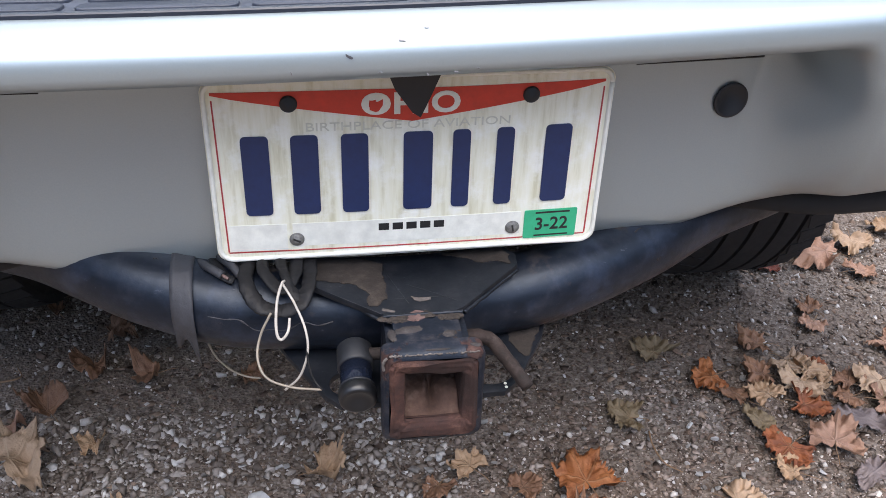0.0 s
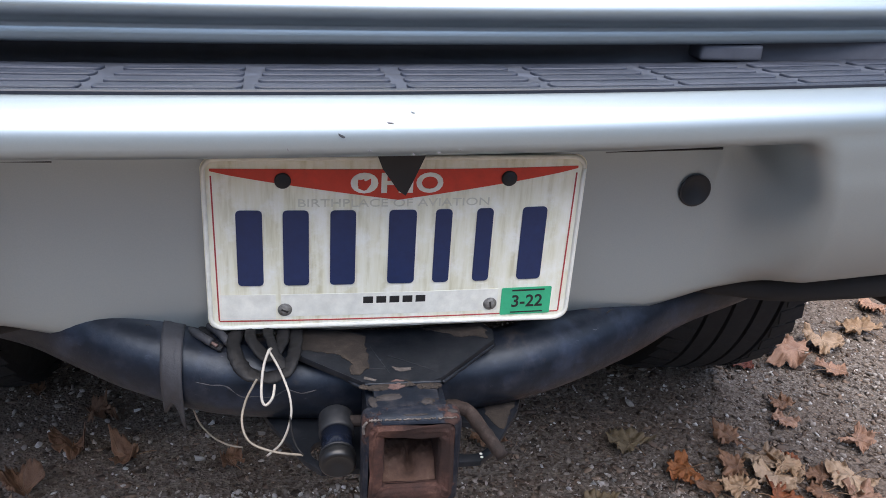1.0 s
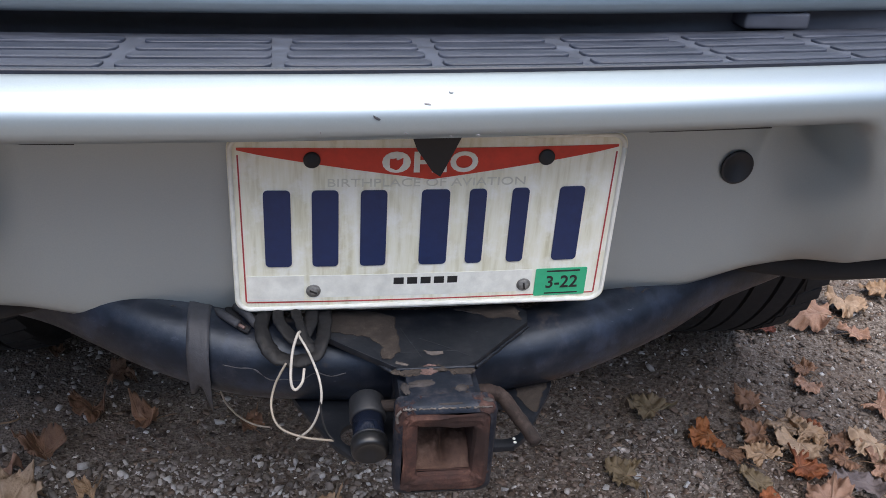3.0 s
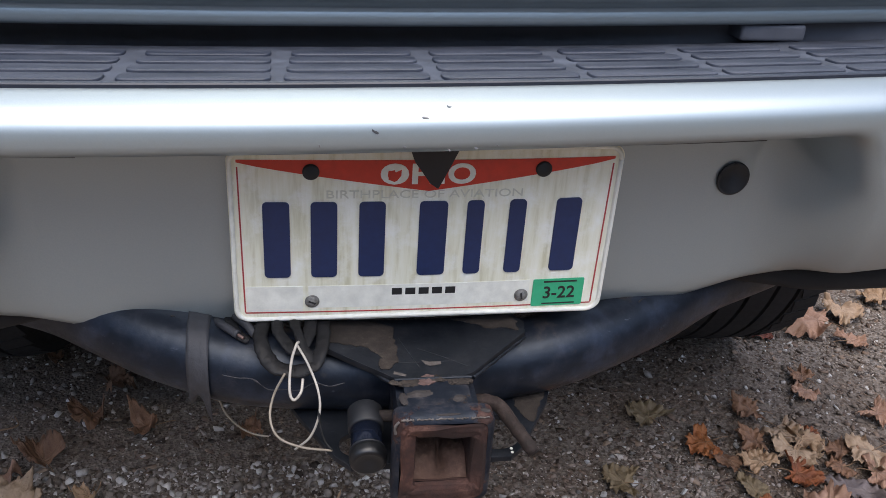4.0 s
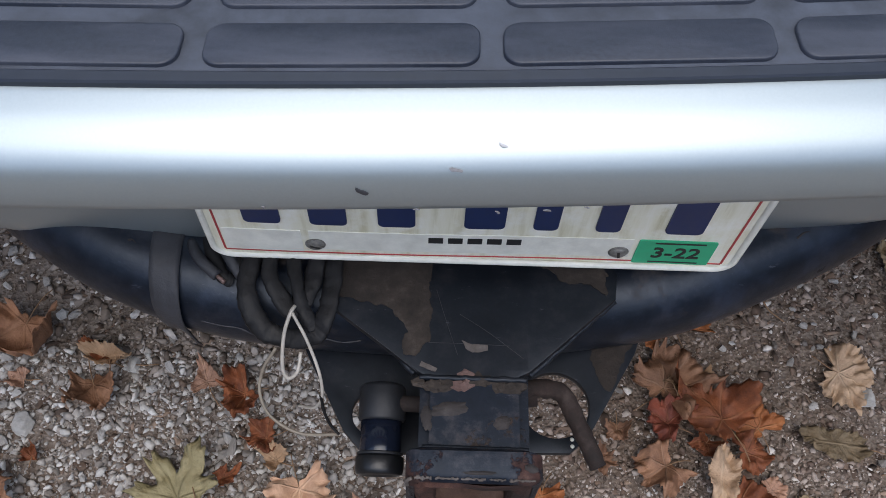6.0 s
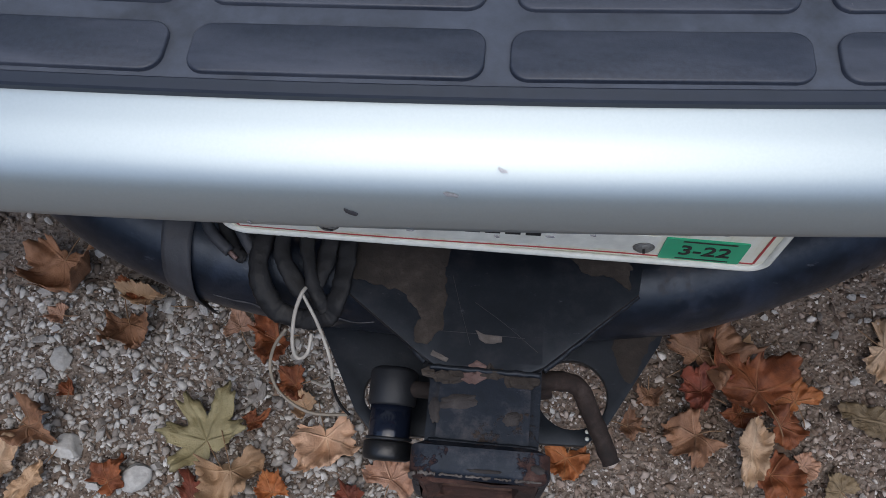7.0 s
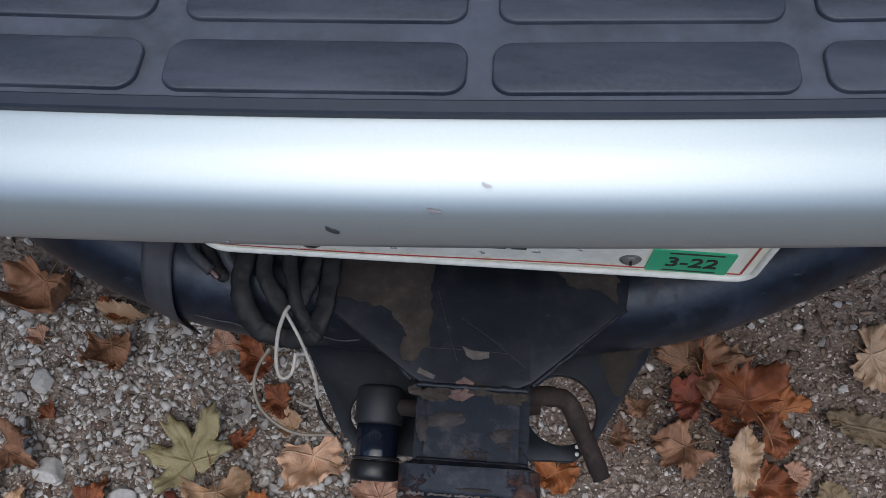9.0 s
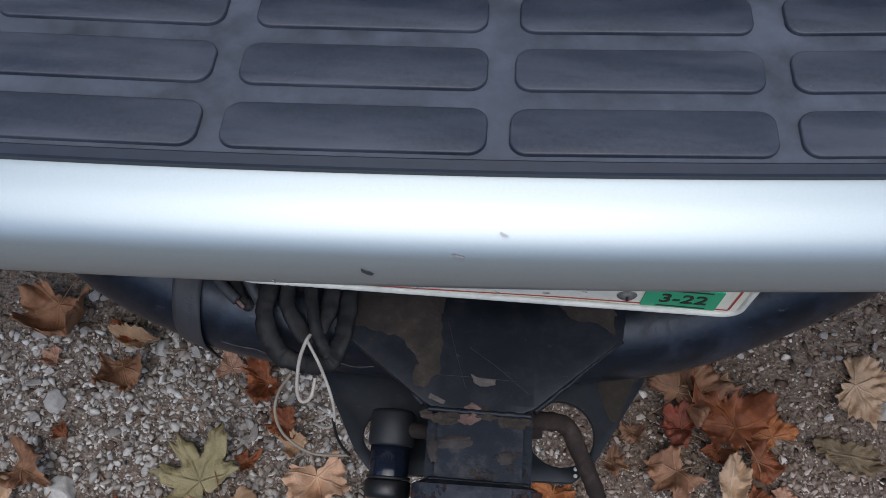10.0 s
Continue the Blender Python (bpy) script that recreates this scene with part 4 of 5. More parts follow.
    skin(bm, [square_ring(bm, y, hx, hz, rc) for y, hx, hz, rc in ((-0.1332, outer - 0.005, outer - 0.001, 0.008), (-0.1340, outer - 0.008, outer - 0.004, 0.006), (-0.1336, inner + 0.0072, inner + 0.0085, 0.005), (-0.1330, inner + 0.0050, inner + 0.0062, 0.004), (-0.1318, inner + 0.0010, inner * 1.06 + 0.0010, 0.003), (-0.1270, inner, inner * 1.06, 0.003))])
    bmesh.ops.subdivide_edges(bm, edges=list(bm.edges), cuts=2, use_grid_fill=True)
    roughen(bm, 0.0017)
    for w in bm.verts:
        w.co += noise.noise_vector(w.co * 320) * 0.0011
    part("receiver_mouth", bm, RUST, root, "red-brown rusty face round the receiver mouth")
    for x0, x1, thick in ((-0.0330, -0.0235, 0.0013), (-0.0215, -0.0090, 0.0008), (-0.0075, 0.0060, 0.0009), (0.0080, 0.0170, 0.0007), (0.0190, 0.0330, 0.0010)):
        n = 8
        pts = [(cx + x0 + (x1 - x0) * k / n, -0.1316 + 0.0012 * noise.noise(Vector((k * 0.9 + x0 * 400, 2, 0))), cz + 0.0405 + 0.0008 * noise.noise(Vector((k * 1.7, 5, x0 * 300)))) for k in range(n + 1)]
        v, f = sweep(pts, lambda q: max(0.0003, thick * (0.75 + 0.7 * noise.noise(Vector((q * 9, 1, x0 * 200))))), 7, 3)
        raw_part("worn_edge", v, f, FLAKE_PALE, root, "worn pale upper edge of the collar")
    pts = [(cx - 0.0345, -0.1318, cz + 0.0395), (cx - 0.0368, -0.1322, cz + 0.0365), (cx - 0.0374, -0.1322, cz + 0.0325), (cx - 0.0368, -0.1326, cz + 0.0290)]
    v, f = sweep(pts, lambda q: 0.0011 + 0.0008 * noise.noise(Vector((q * 11, 4, 2))), 7, 5)
    raw_part("worn_edge", v, f, FLAKE_PALE, root, "pale chipped corner of the collar")
    nx, ny = 44, 44
    heap, quads = [], []
    for j in range(ny):
        y = -0.127 + 0.100 * j / (ny - 1)
        for i in range(nx):
            x = -0.0208 + 0.0416 * i / (nx - 1)
            front = ease(-0.127, -0.108, y)
            bend = 0.0018 * noise.noise(Vector((y * 140, 3, 1)))
            crack = math.exp(-((x - 0.001 - bend) / (0.0016 + 0.0042 * (1 - ease(-0.122, -0.098, y)))) ** 2) * (1 - ease(-0.100, -0.086, y))
            h = 0.0008 + 0.0080 * front + 0.0050 * ease(0.002, 0.014, x) * front + 0.0020 * front * (noise.noise(Vector((x * 160, y * 160, 2.2))) + 0.5 * noise.noise(Vector((x * 420, y * 420, 7))))
            h *= 1 - 0.95 * crack
            heap.append((cx + x, y, cz - 0.0215 + max(0.0002, h)))
    for j in range(ny - 1):
        for i in range(nx - 1):
            quads.append((j * nx + i, j * nx + i + 1, (j + 1) * nx + i + 1, (j + 1) * nx + i))
    raw_part("dirt_clump", heap, quads, DRY, root, "dry dirt caked inside the receiver")
    # weld beads
    for a, b in (((-0.027, -0.0705, 0.512), (0.036, -0.0705, 0.513)), ((-0.088, -0.006, 0.5115), (-0.03, -0.067, 0.5075)), ((0.0905, -0.018, 0.5155), (0.038, -0.067, 0.5095)), ((-0.024, -0.1125, 0.5130), (0.036, -0.1125, 0.5130))):
        n = 14
        pts = [Vector(a).lerp(Vector(b), k / n) + Vector((0, 0.0012 * noise.noise(Vector((k * 1.3, a[0] * 50, 0))), 0)) for k in range(n + 1)]
        v, f = sweep(pts, lambda s: 0.0018 + 0.0004 * noise.noise(Vector((s * 30, 0, a[0] * 90))), 8, 4)
        raw_part("weld_bead", v, f, GUSSET, root)
    def on_gusset(x, y):
        return 0.5142 - 0.03 * max(0, -y - 0.03) + 0.02 * x + 0.8 * x * x

    def flake(x, y, z, r, sx, sy, turn, material=FLAKE):
        """A ragged patch where the paint has come off."""
        n, seed = 36, (x * 731 + y * 377) % 50
        ring = []
        for k in range(n):
            a = 2 * math.pi * k / n
            at = Vector((math.cos(a), math.sin(a), seed))
            q = r * (0.95 + 0.42 * noise.noise(at * 1.4) + 0.14 * noise.noise(at * 3.6) + 0.13 * noise.noise(at * 9.0))
            u, w = q * sx * math.cos(a), q * sy * math.sin(a)
            ring.append((x + u * math.cos(turn) - w * math.sin(turn), y + u * math.sin(turn) + w * math.cos(turn)))
        vv = [(p, q, (z or on_gusset(p, q)) - 0.0006) for p, q in ring] + [(p * 0.97 + x * 0.03, q * 0.97 + y * 0.03, (z or on_gusset(p, q)) + 0.0003) for p, q in ring] + [(x, y, (z or on_gusset(x, y)) + 0.0004)]
        ff = [(k, (k + 1) % n, n + (k + 1) % n, n + k) for k in range(n)] + [(n + k, n + (k + 1) % n, 2 * n) for k in range(n)]
        raw_part("rust_flake", vv, ff, material, root, "flaked patch showing brown rust")

    def bare(outline, height, material, label, jag=0.0026):
        """A ragged area where the paint is gone, with a broken edge."""
        ring = []
        for (x0, y0), (x1, y1) in zip(outline, outline[1:] + outline[:1]):
            for k in range(14):
                p = Vector((x0 + (x1 - x0) * k / 14, y0 + (y1 - y0) * k / 14, 0))
                p += noise.noise_vector(p * 130) * jag + noise.noise_vector(p * 420) * jag * 0.45
                ring.append(p)
        mesh = bmesh.new()
        top = [mesh.verts.new((p.x, p.y, height(p.x, p.y) + 0.0004)) for p in ring]
        low = [mesh.verts.new((p.x, p.y, height(p.x, p.y) - 0.0010)) for p in ring]
        n = len(ring)
        for k in range(n):
            mesh.faces.new((low[k], low[(k + 1) % n], top[(k + 1) % n], top[k]))
        bmesh.ops.triangulate(mesh, faces=[mesh.faces.new(top)])
        part("bare_patch", mesh, material, root, label, smooth=False)

    bare([(-0.084, 0.011), (-0.040, 0.0125), (-0.022, 0.004), (-0.024, -0.012), (-0.020, -0.030), (-0.022, -0.047), (-0.030, -0.058), (-0.037, -0.056), (-0.036, -0.040), (-0.045, -0.028), (-0.062, -0.024), (-0.078, -0.021)], on_gusset, SCALE, "brown bare steel where paint has flaked off")
    bare([(0.030, 0.0125), (0.079, 0.0125), (0.086, -0.004), (0.084, -0.017), (0.074, -0.009), (0.062, -0.010), (0.050, 0.001), (0.042, 0.006)], on_gusset, SCALE, "brown bare strip along the gusset's edge")
    bare([(-0.003, -0.0475), (0.004, -0.0490), (0.0125, -0.0500), (0.0130, -0.0535), (0.004, -0.0545), (0.0, -0.0520)], on_gusset, FLAKE_PALE, "pale paint chip", 0.0010)
    bare([(-0.026, -0.0610), (-0.0165, -0.0650), (-0.0175, -0.0675), (-0.027, -0.0640)], on_gusset, FLAKE_PALE, "pale paint chip", 0.0008)
    for x, y, r, sx, sy, turn in ((-0.0090, -0.0890, 0.0080, 1.5, 0.6, 0.2), (0.0215, -0.0970, 0.0050, 1.1, 0.8, 0.4), (-0.0220, -0.0950, 0.0050, 0.7, 1.5, 0.1)):
        flake(x, y, 0.5120, r, sx, sy, turn)
    for x, y, r, sx, sy, turn, mat in ((0.036, -0.1255, 0.0036, 1.2, 0.6, -0.3, FLAKE), (0.008, -0.1285, 0.0050, 2.2, 0.20, 0.0, FLAKE)):
        flake(x, y, 0.5222, r, sx, sy, turn, mat)
    # loose scale and earth caught along the weld
    rng = random.Random(31)
    for k in range(16):
        x = -0.027 + 0.061 * (k + rng.random()) / 16
        pink = 5 <= k <= 7
        r = rng.uniform(0.0030, 0.0052) * (1.25 if pink else 1)
        mesh = bmesh.new()
        bmesh.ops.create_icosphere(mesh, subdivisions=2, radius=1)
        y = -0.0735 + rng.uniform(-0.003, 0.004) + (0.002 if pink else 0)
        for w in mesh.verts:
            w.co *= 1 + 0.55 * noise.noise(w.co * 1.6 + Vector((k * 7, 0, 0))) + 0.2 * noise.noise(w.co * 4 + Vector((k, 3, 0)))
            w.co = Vector((x + w.co.x * r * 1.35, y + w.co.y * r * 0.95, 0.5118 + w.co.z * r * 0.42))
        part("scale_clod", mesh, PINKISH if pink else SCALE, root, "pinkish earth clod" if pink else "dusty rust scale", smooth=False)
    for pts in (((-0.0185, -0.014), (-0.0130, -0.032), (-0.0050, -0.056)), ((-0.022, -0.049), (0.0, -0.049), (0.026, -0.050)), ((-0.004, -0.030), (0.014, -0.042), (0.034, -0.058)), ((-0.066, -0.040), (-0.045, -0.055), (-0.028, -0.068))):
        v, f = sweep([(p, q, on_gusset(p, q)) for p, q in pts], 0.00012, 6, 6)
        raw_part("scratch", v, f, TAPE, root)
    mid = smooth_path(path, 30)

    def on_tube(x, a, lift=0.0):
        """A point on the tube's skin: a degrees forward from its crown."""
        c = min(mid, key=lambda q: abs(q.x - x))
        return Vector((x, c.y - (0.0350 + lift) * math.sin(radians(a)), c.z + (0.0350 + lift) * math.cos(radians(a))))

    for x, a, ln, mat, rr in ((-0.150, 20, 0.004, FLAKE, 0.0008), (-0.205, 15, 0.005, FLAKE, 0.0007), (0.215, 30, 0.010, FLAKE, 0.0009)):
        v, f = sweep([on_tube(x - ln / 2, a + 1), on_tube(x, a - 1, 0.0002), on_tube(x + ln / 2, a)], lambda s: rr * (1.1 - s), 8, 4)
        raw_part("nick", v, f, mat, root)
    seam = [on_tube(-0.165 + 0.0125 * k, 76 + 7 * noise.noise(Vector((k * 0.8, 3, 1))) + (10 if 2 < k < 6 else 0)) for k in range(9)]
    v, f = sweep(seam, lambda s: 0.0006 + 0.0005 * noise.noise(Vector((s * 20, 8, 1))), 6, 5)
    raw_part("torn_seam", v, f, TAPE, root, "ragged pale edge of flaking paint")
    # chain plate under the tube, with two round eyes
    ol = [(-0.122, 0.020), (-0.116, -0.004), (-0.104, -0.031), (-0.075, -0.084), (-0.062, -0.098), (0.070, -0.094), (0.083, -0.082), (0.117, -0.024), (0.125, -0.002), (0.130, 0.020)]
    bm = prism_bm(ol, [circle(0.0615, -0.062, 0.0225), circle(-0.0555, -0.0715, 0.0150)], 0.4435, 0.4490, 0.001)
    part("chain_plate", bm, GUSSET, root, "black plate with two round chain eyes")
    bare([(0.094, -0.050), (0.086, -0.030), (0.090, -0.012), (0.104, -0.004), (0.119, -0.006), (0.114, -0.020), (0.106, -0.034), (0.098, -0.052)], lambda p, q: 0.4490, SCALE, "dusty brown rust on the chain plate")
    for x, y in ((0.0715, -0.0895), (0.0715, -0.0850)):
        v, f = lathe([(0, 0.0014), (0.0006, 0.0012), (0.0009, 0.0)], (x, y, 0.4490), (0, 0, 1), 12)
        raw_part("paint_speck", v, f, RIM, root, "white paint speck")
    # tape band with a torn end
    verts, faces = [], []
    n = 40
    for i in range(n + 1):
        a = radians(-150 + 338 * i / n)
        for k in range(7):
            x = -0.1935 + 0.0180 * k / 6
            base = Vector((x, 0.0075 + (-(x + 0.187)) * 0.35, 0.4910 - (x + 0.187) * 0.22))
            r = 0.0364 + 0.0007 * noise.noise(Vector((x * 300, a * 3, 0)))
            end = (0.013, 0.011, 0.003, 0.001, 0.006, 0.018, 0.024)[k] * ease(0.0, 1.0, (i - n + 3) / 3) if i > n - 3 else 0.0
            if i == 0:
                end = -0.002 * k
            verts.append(base + Vector((0, r * math.sin(a - radians(60)) * -1, r * math.cos(a - radians(60)))) + Vector((0, 0, -end)))
    for i in range(n):
        for k in range(6):
            p = i * 7 + k
            faces.append((p, p + 1, p + 8, p + 7))
    band = raw_part("tape_band", verts, faces, TAPE, root, "dusty black tape wrap with a torn end")
    so = band.modifiers.new("thick", "SOLIDIFY")
    so.thickness = 0.0009
    return root


trailer_hitch()


def hitch_pin():
    root = tagged(empty("hitch_pin_lock", (-0.048, -0.066, 0.48)), "black capped locking hitch pin through the receiver, bent end rusty", "hitch pin")
    ax = Vector((0.0, -1, -0.20)).normalized()
    at = Vector((-0.0495, -0.0640, 0.4790))
    v, f = lathe([(-0.001, 0.010), (0.0, 0.0125), (0.002, 0.0142), (0.0205, 0.0145), (0.0220, 0.0138), (0.0220, 0.0128)], at, ax, 32)
    raw_part("lock_cap", v, f, LOCK_GREY, root, "dull grey plastic cap")
    v, f = lathe([(0.0210, 0.0126), (0.0405, 0.0126), (0.0425, 0.0126)], at, ax, 32)
    raw_part("lock_body", v, f, LOCK_BODY, root, "glossy blue-black lock barrel")
    v, f = lathe([(0.0405, 0.0131), (0.0411, 0.0140), (0.0421, 0.0140), (0.0425, 0.0130)], at, ax, 32)
    raw_part("ring", v, f, LOCK_GREY, root, "thin raised ring")
    v, f = lathe([(0.0427, 0.0132), (0.0440, 0.0146), (0.0505, 0.0148), (0.0535, 0.0140), (0.0545, 0.0115), (0.0535, 0.0100), (0.0535, 0.0)], at, ax, 32)
    raw_part("dust_cover", v, f, COVER, root, "black rubber dust cover")
    v, f = sweep([(-0.040, -0.076, 0.481), (0.0, -0.076, 0.481), (0.045, -0.070, 0.481)], 0.0050, 14, 4)
    raw_part("pin", v, f, RUSTY_BROWN, root)
    v, f = sweep([(0.034, -0.066, 0.484), (0.050, -0.064, 0.483), (0.062, -0.066, 0.479), (0.070, -0.079, 0.473), (0.078, -0.093, 0.467), (0.0845, -0.106, 0.462)], lambda s: 0.0061 - 0.0006 * s + 0.0011 * noise.noise(Vector((s * 16, 0, 0))), 16, 6)
    raw_part("bent_end", v, f, RUSTY_BROWN, root, "bent rusty end of the pin")


hitch_pin()


def wiring():
    loom = tagged(empty("wiring_loom", (-0.10, -0.01, 0.515)), "black ribbed wiring loom looped over the hitch tube", "wiring loom")
    ribbed = lambda r: (lambda s: r * (1 + 0.04 * math.sin(s * 260) + 0.15 * noise.noise(Vector((s * 7, r * 3000, 1)))))
    for pts, r, flat in (
        ([(-0.126, 0.050, 0.521), (-0.131, 0.012, 0.5230), (-0.132, -0.020, 0.5205), (-0.124, -0.042, 0.5100), (-0.108, -0.0450, 0.5060), (-0.093, -0.0440, 0.5080), (-0.0835, -0.032, 0.5170), (-0.0820, 0.000, 0.5215), (-0.086, 0.045, 0.5205)], 0.0064, 0.40),
        ([(-0.117, 0.045, 0.522), (-0.120, 0.006, 0.5250), (-0.1165, -0.018, 0.5240), (-0.108, -0.0300, 0.5180), (-0.098, -0.0270, 0.5190), (-0.0925, -0.004, 0.5240), (-0.094, 0.04, 0.522)], 0.0054, 0.42),
        ([(-0.104, 0.045, 0.521), (-0.107, 0.012, 0.5240), (-0.103, -0.018, 0.5250), (-0.097, -0.034, 0.5160), (-0.092, -0.042, 0.5100)], 0.0044, 0.5),
        ([(-0.140, 0.030, 0.519), (-0.126, 0.014, 0.5225), (-0.110, 0.008, 0.5240), (-0.096, 0.012, 0.5230), (-0.084, 0.028, 0.520)], 0.0040, 0.6),
        ([(-0.160, 0.040, 0.515), (-0.163, 0.012, 0.519), (-0.152, -0.010, 0.518), (-0.142, -0.016, 0.513)], 0.0046, 0.6),
        ([(-0.150, 0.040, 0.518), (-0.149, 0.014, 0.5215), (-0.139, -0.004, 0.5190), (-0.131, -0.012, 0.5185)], 0.0040, 0.7),
    ):
        pts = [tuple(Vector(p) + 0.0045 * noise.noise_vector(Vector(p) * 75)) for p in pts]
        v, f = sweep(pts, ribbed(r), 16, 16, flat)
        v = [Vector(p) + 0.0009 * noise.noise_vector(Vector(p) * 110) + 0.0006 * noise.noise_vector(Vector(p) * 260) for p in v]
        raw_part("hose", v, f, LOOM, loom, "crinkled dusty black hose")
    for pts in (((-0.172, 0.010, 0.520), (-0.164, -0.003, 0.5235), (-0.152, -0.013, 0.521)), ((-0.156, 0.014, 0.522), (-0.147, 0.0, 0.5235), (-0.138, -0.012, 0.5195))):
        v, f = sweep(pts, 0.0036, 12, 6)
        stub = raw_part("cut_lead", v, f, TAPE, loom, "cut grey cable end")
        v, f = sweep([pts[2], tuple(Vector(pts[2]) * 1.4 - Vector(pts[1]) * 0.4)], 0.0014, 10, 3)
        raw_part("conductor", v, f, COPPER, stub, "pinkish bare conductor")
    wire = tagged(empty("trailer_wire", (-0.1080, -0.0420, 0.5215)), "thin cream wire hanging in a loose loop", "wire")
    v, f = sweep([(-0.1020, -0.0340, 0.5262), (-0.1040, -0.0390, 0.5268), (-0.1078, -0.0480, 0.5180), (-0.1095, -0.0590, 0.5050), (-0.1088, -0.0650, 0.4960), (-0.1055, -0.0665, 0.4930), (-0.1005, -0.0640, 0.4985), (-0.0990, -0.0540, 0.5040)], 0.00115, 10, 8)
    raw_part("inner_strand", v, f, WIRE, wire)
    v, f = sweep([(-0.1035, -0.0380, 0.5265), (-0.0945, -0.0510, 0.5155), (-0.0870, -0.0660, 0.5010), (-0.0862, -0.0750, 0.4850), (-0.0935, -0.0735, 0.4610), (-0.1060, -0.0660, 0.4420)], 0.00100, 10, 10)
    raw_part("outer_strand", v, f, WIRE, wire)
    v, f = sweep([(-0.0868, -0.0745, 0.4870), (-0.0850, -0.0810, 0.4740), (-0.0815, -0.0860, 0.4650), (-0.0765, -0.0900, 0.4600)], 0.00095, 10, 8)
    raw_part("dark_strand", v, f, LOOM, wire, "black strand beside the cream one")
    v, f = sweep([(-0.1131, -0.0547, 0.5105), (-0.1220, -0.0620, 0.4950), (-0.1250, -0.0720, 0.4805), (-0.1185, -0.0830, 0.4695), (-0.1000, -0.0920, 0.4660), (-0.0765, -0.0900, 0.4595)], 0.00100, 10, 10)
    raw_part("outer_loop", v, f, DIMWIRE, wire, "lower loop of the wire, its shade put into the colour")
    v, f = sweep([(-0.174, -0.002, 0.456), (-0.169, -0.001, 0.434), (-0.162, 0.0, 0.421), (-0.154, 0.0, 0.412), (-0.143, 0.0, 0.405), (-0.131, 0.0, 0.402)], 0.0009, 8, 6)
    raw_part("hanging_strand", v, f, DIMWIRE, wire, "thin strand hanging below the tube")


wiring()


# ---------- fallen leaves ----------
LOBES = ((0, 1.0), (49, 0.95), (-49, 0.95), (107, 0.72), (-107, 0.72))
# half of the blade's edge: degrees from the tip, reach, and the lobe that it belongs to
EDGE = ((0, 1.00, 0), (6, 0.80, 0), (12, 0.84, 0), (17, 0.62, 0), (24, 0.45, 0), (31, 0.55, 1), (37, 0.78, 1), (42, 0.74, 1), (49, 0.96, 1), (56, 0.73, 1), (63, 0.76, 1), (69, 0.54, 1), (76, 0.43, 1), (85, 0.52, 2), (93, 0.62, 2), (99, 0.57, 2), (107, 0.72, 2), (116, 0.52, 2), (125, 0.48, 2), (134, 0.38, 2), (148, 0.34, 2), (164, 0.30, 2), (173, 0.20, 2), (180, 0.08, 2))


def outline_at(a, kind, shift, amps=(1, 1, 1, 1, 1), body=0.45):
    """Radius of the leaf's edge at an angle (degrees, tip at 0, stalk at 180)."""
    if kind == "oval":
        c, s = math.cos(radians(a)), math.sin(radians(a))
        r = 0.5 / math.sqrt((c / 1.0) ** 2 + (s / 0.52) ** 2)
        return r * 2 * 0.5 * (1 + 0.10 * max(0, math.cos(radians(a))) ** 8)
    side = 0 if a >= 0 else 1
    at = min(180, abs(a) * (1 + 0.03 * shift * (1 if side else -1)))
    for (a0, r0, l0), (a1, r1, l1) in zip(EDGE, EDGE[1:]):
        if at <= a1:
            t = (at - a0) / (a1 - a0)
            k0, k1 = amps[0 if l0 == 0 else 2 * l0 - 1 + side], amps[0 if l1 == 0 else 2 * l1 - 1 + side]
            r = (r0 * k0) * (1 - t) + (r1 * k1) * t
            break
    return max(r, body if at < 128 else 0.08) * 0.56


LEAF_COUNT = [0]


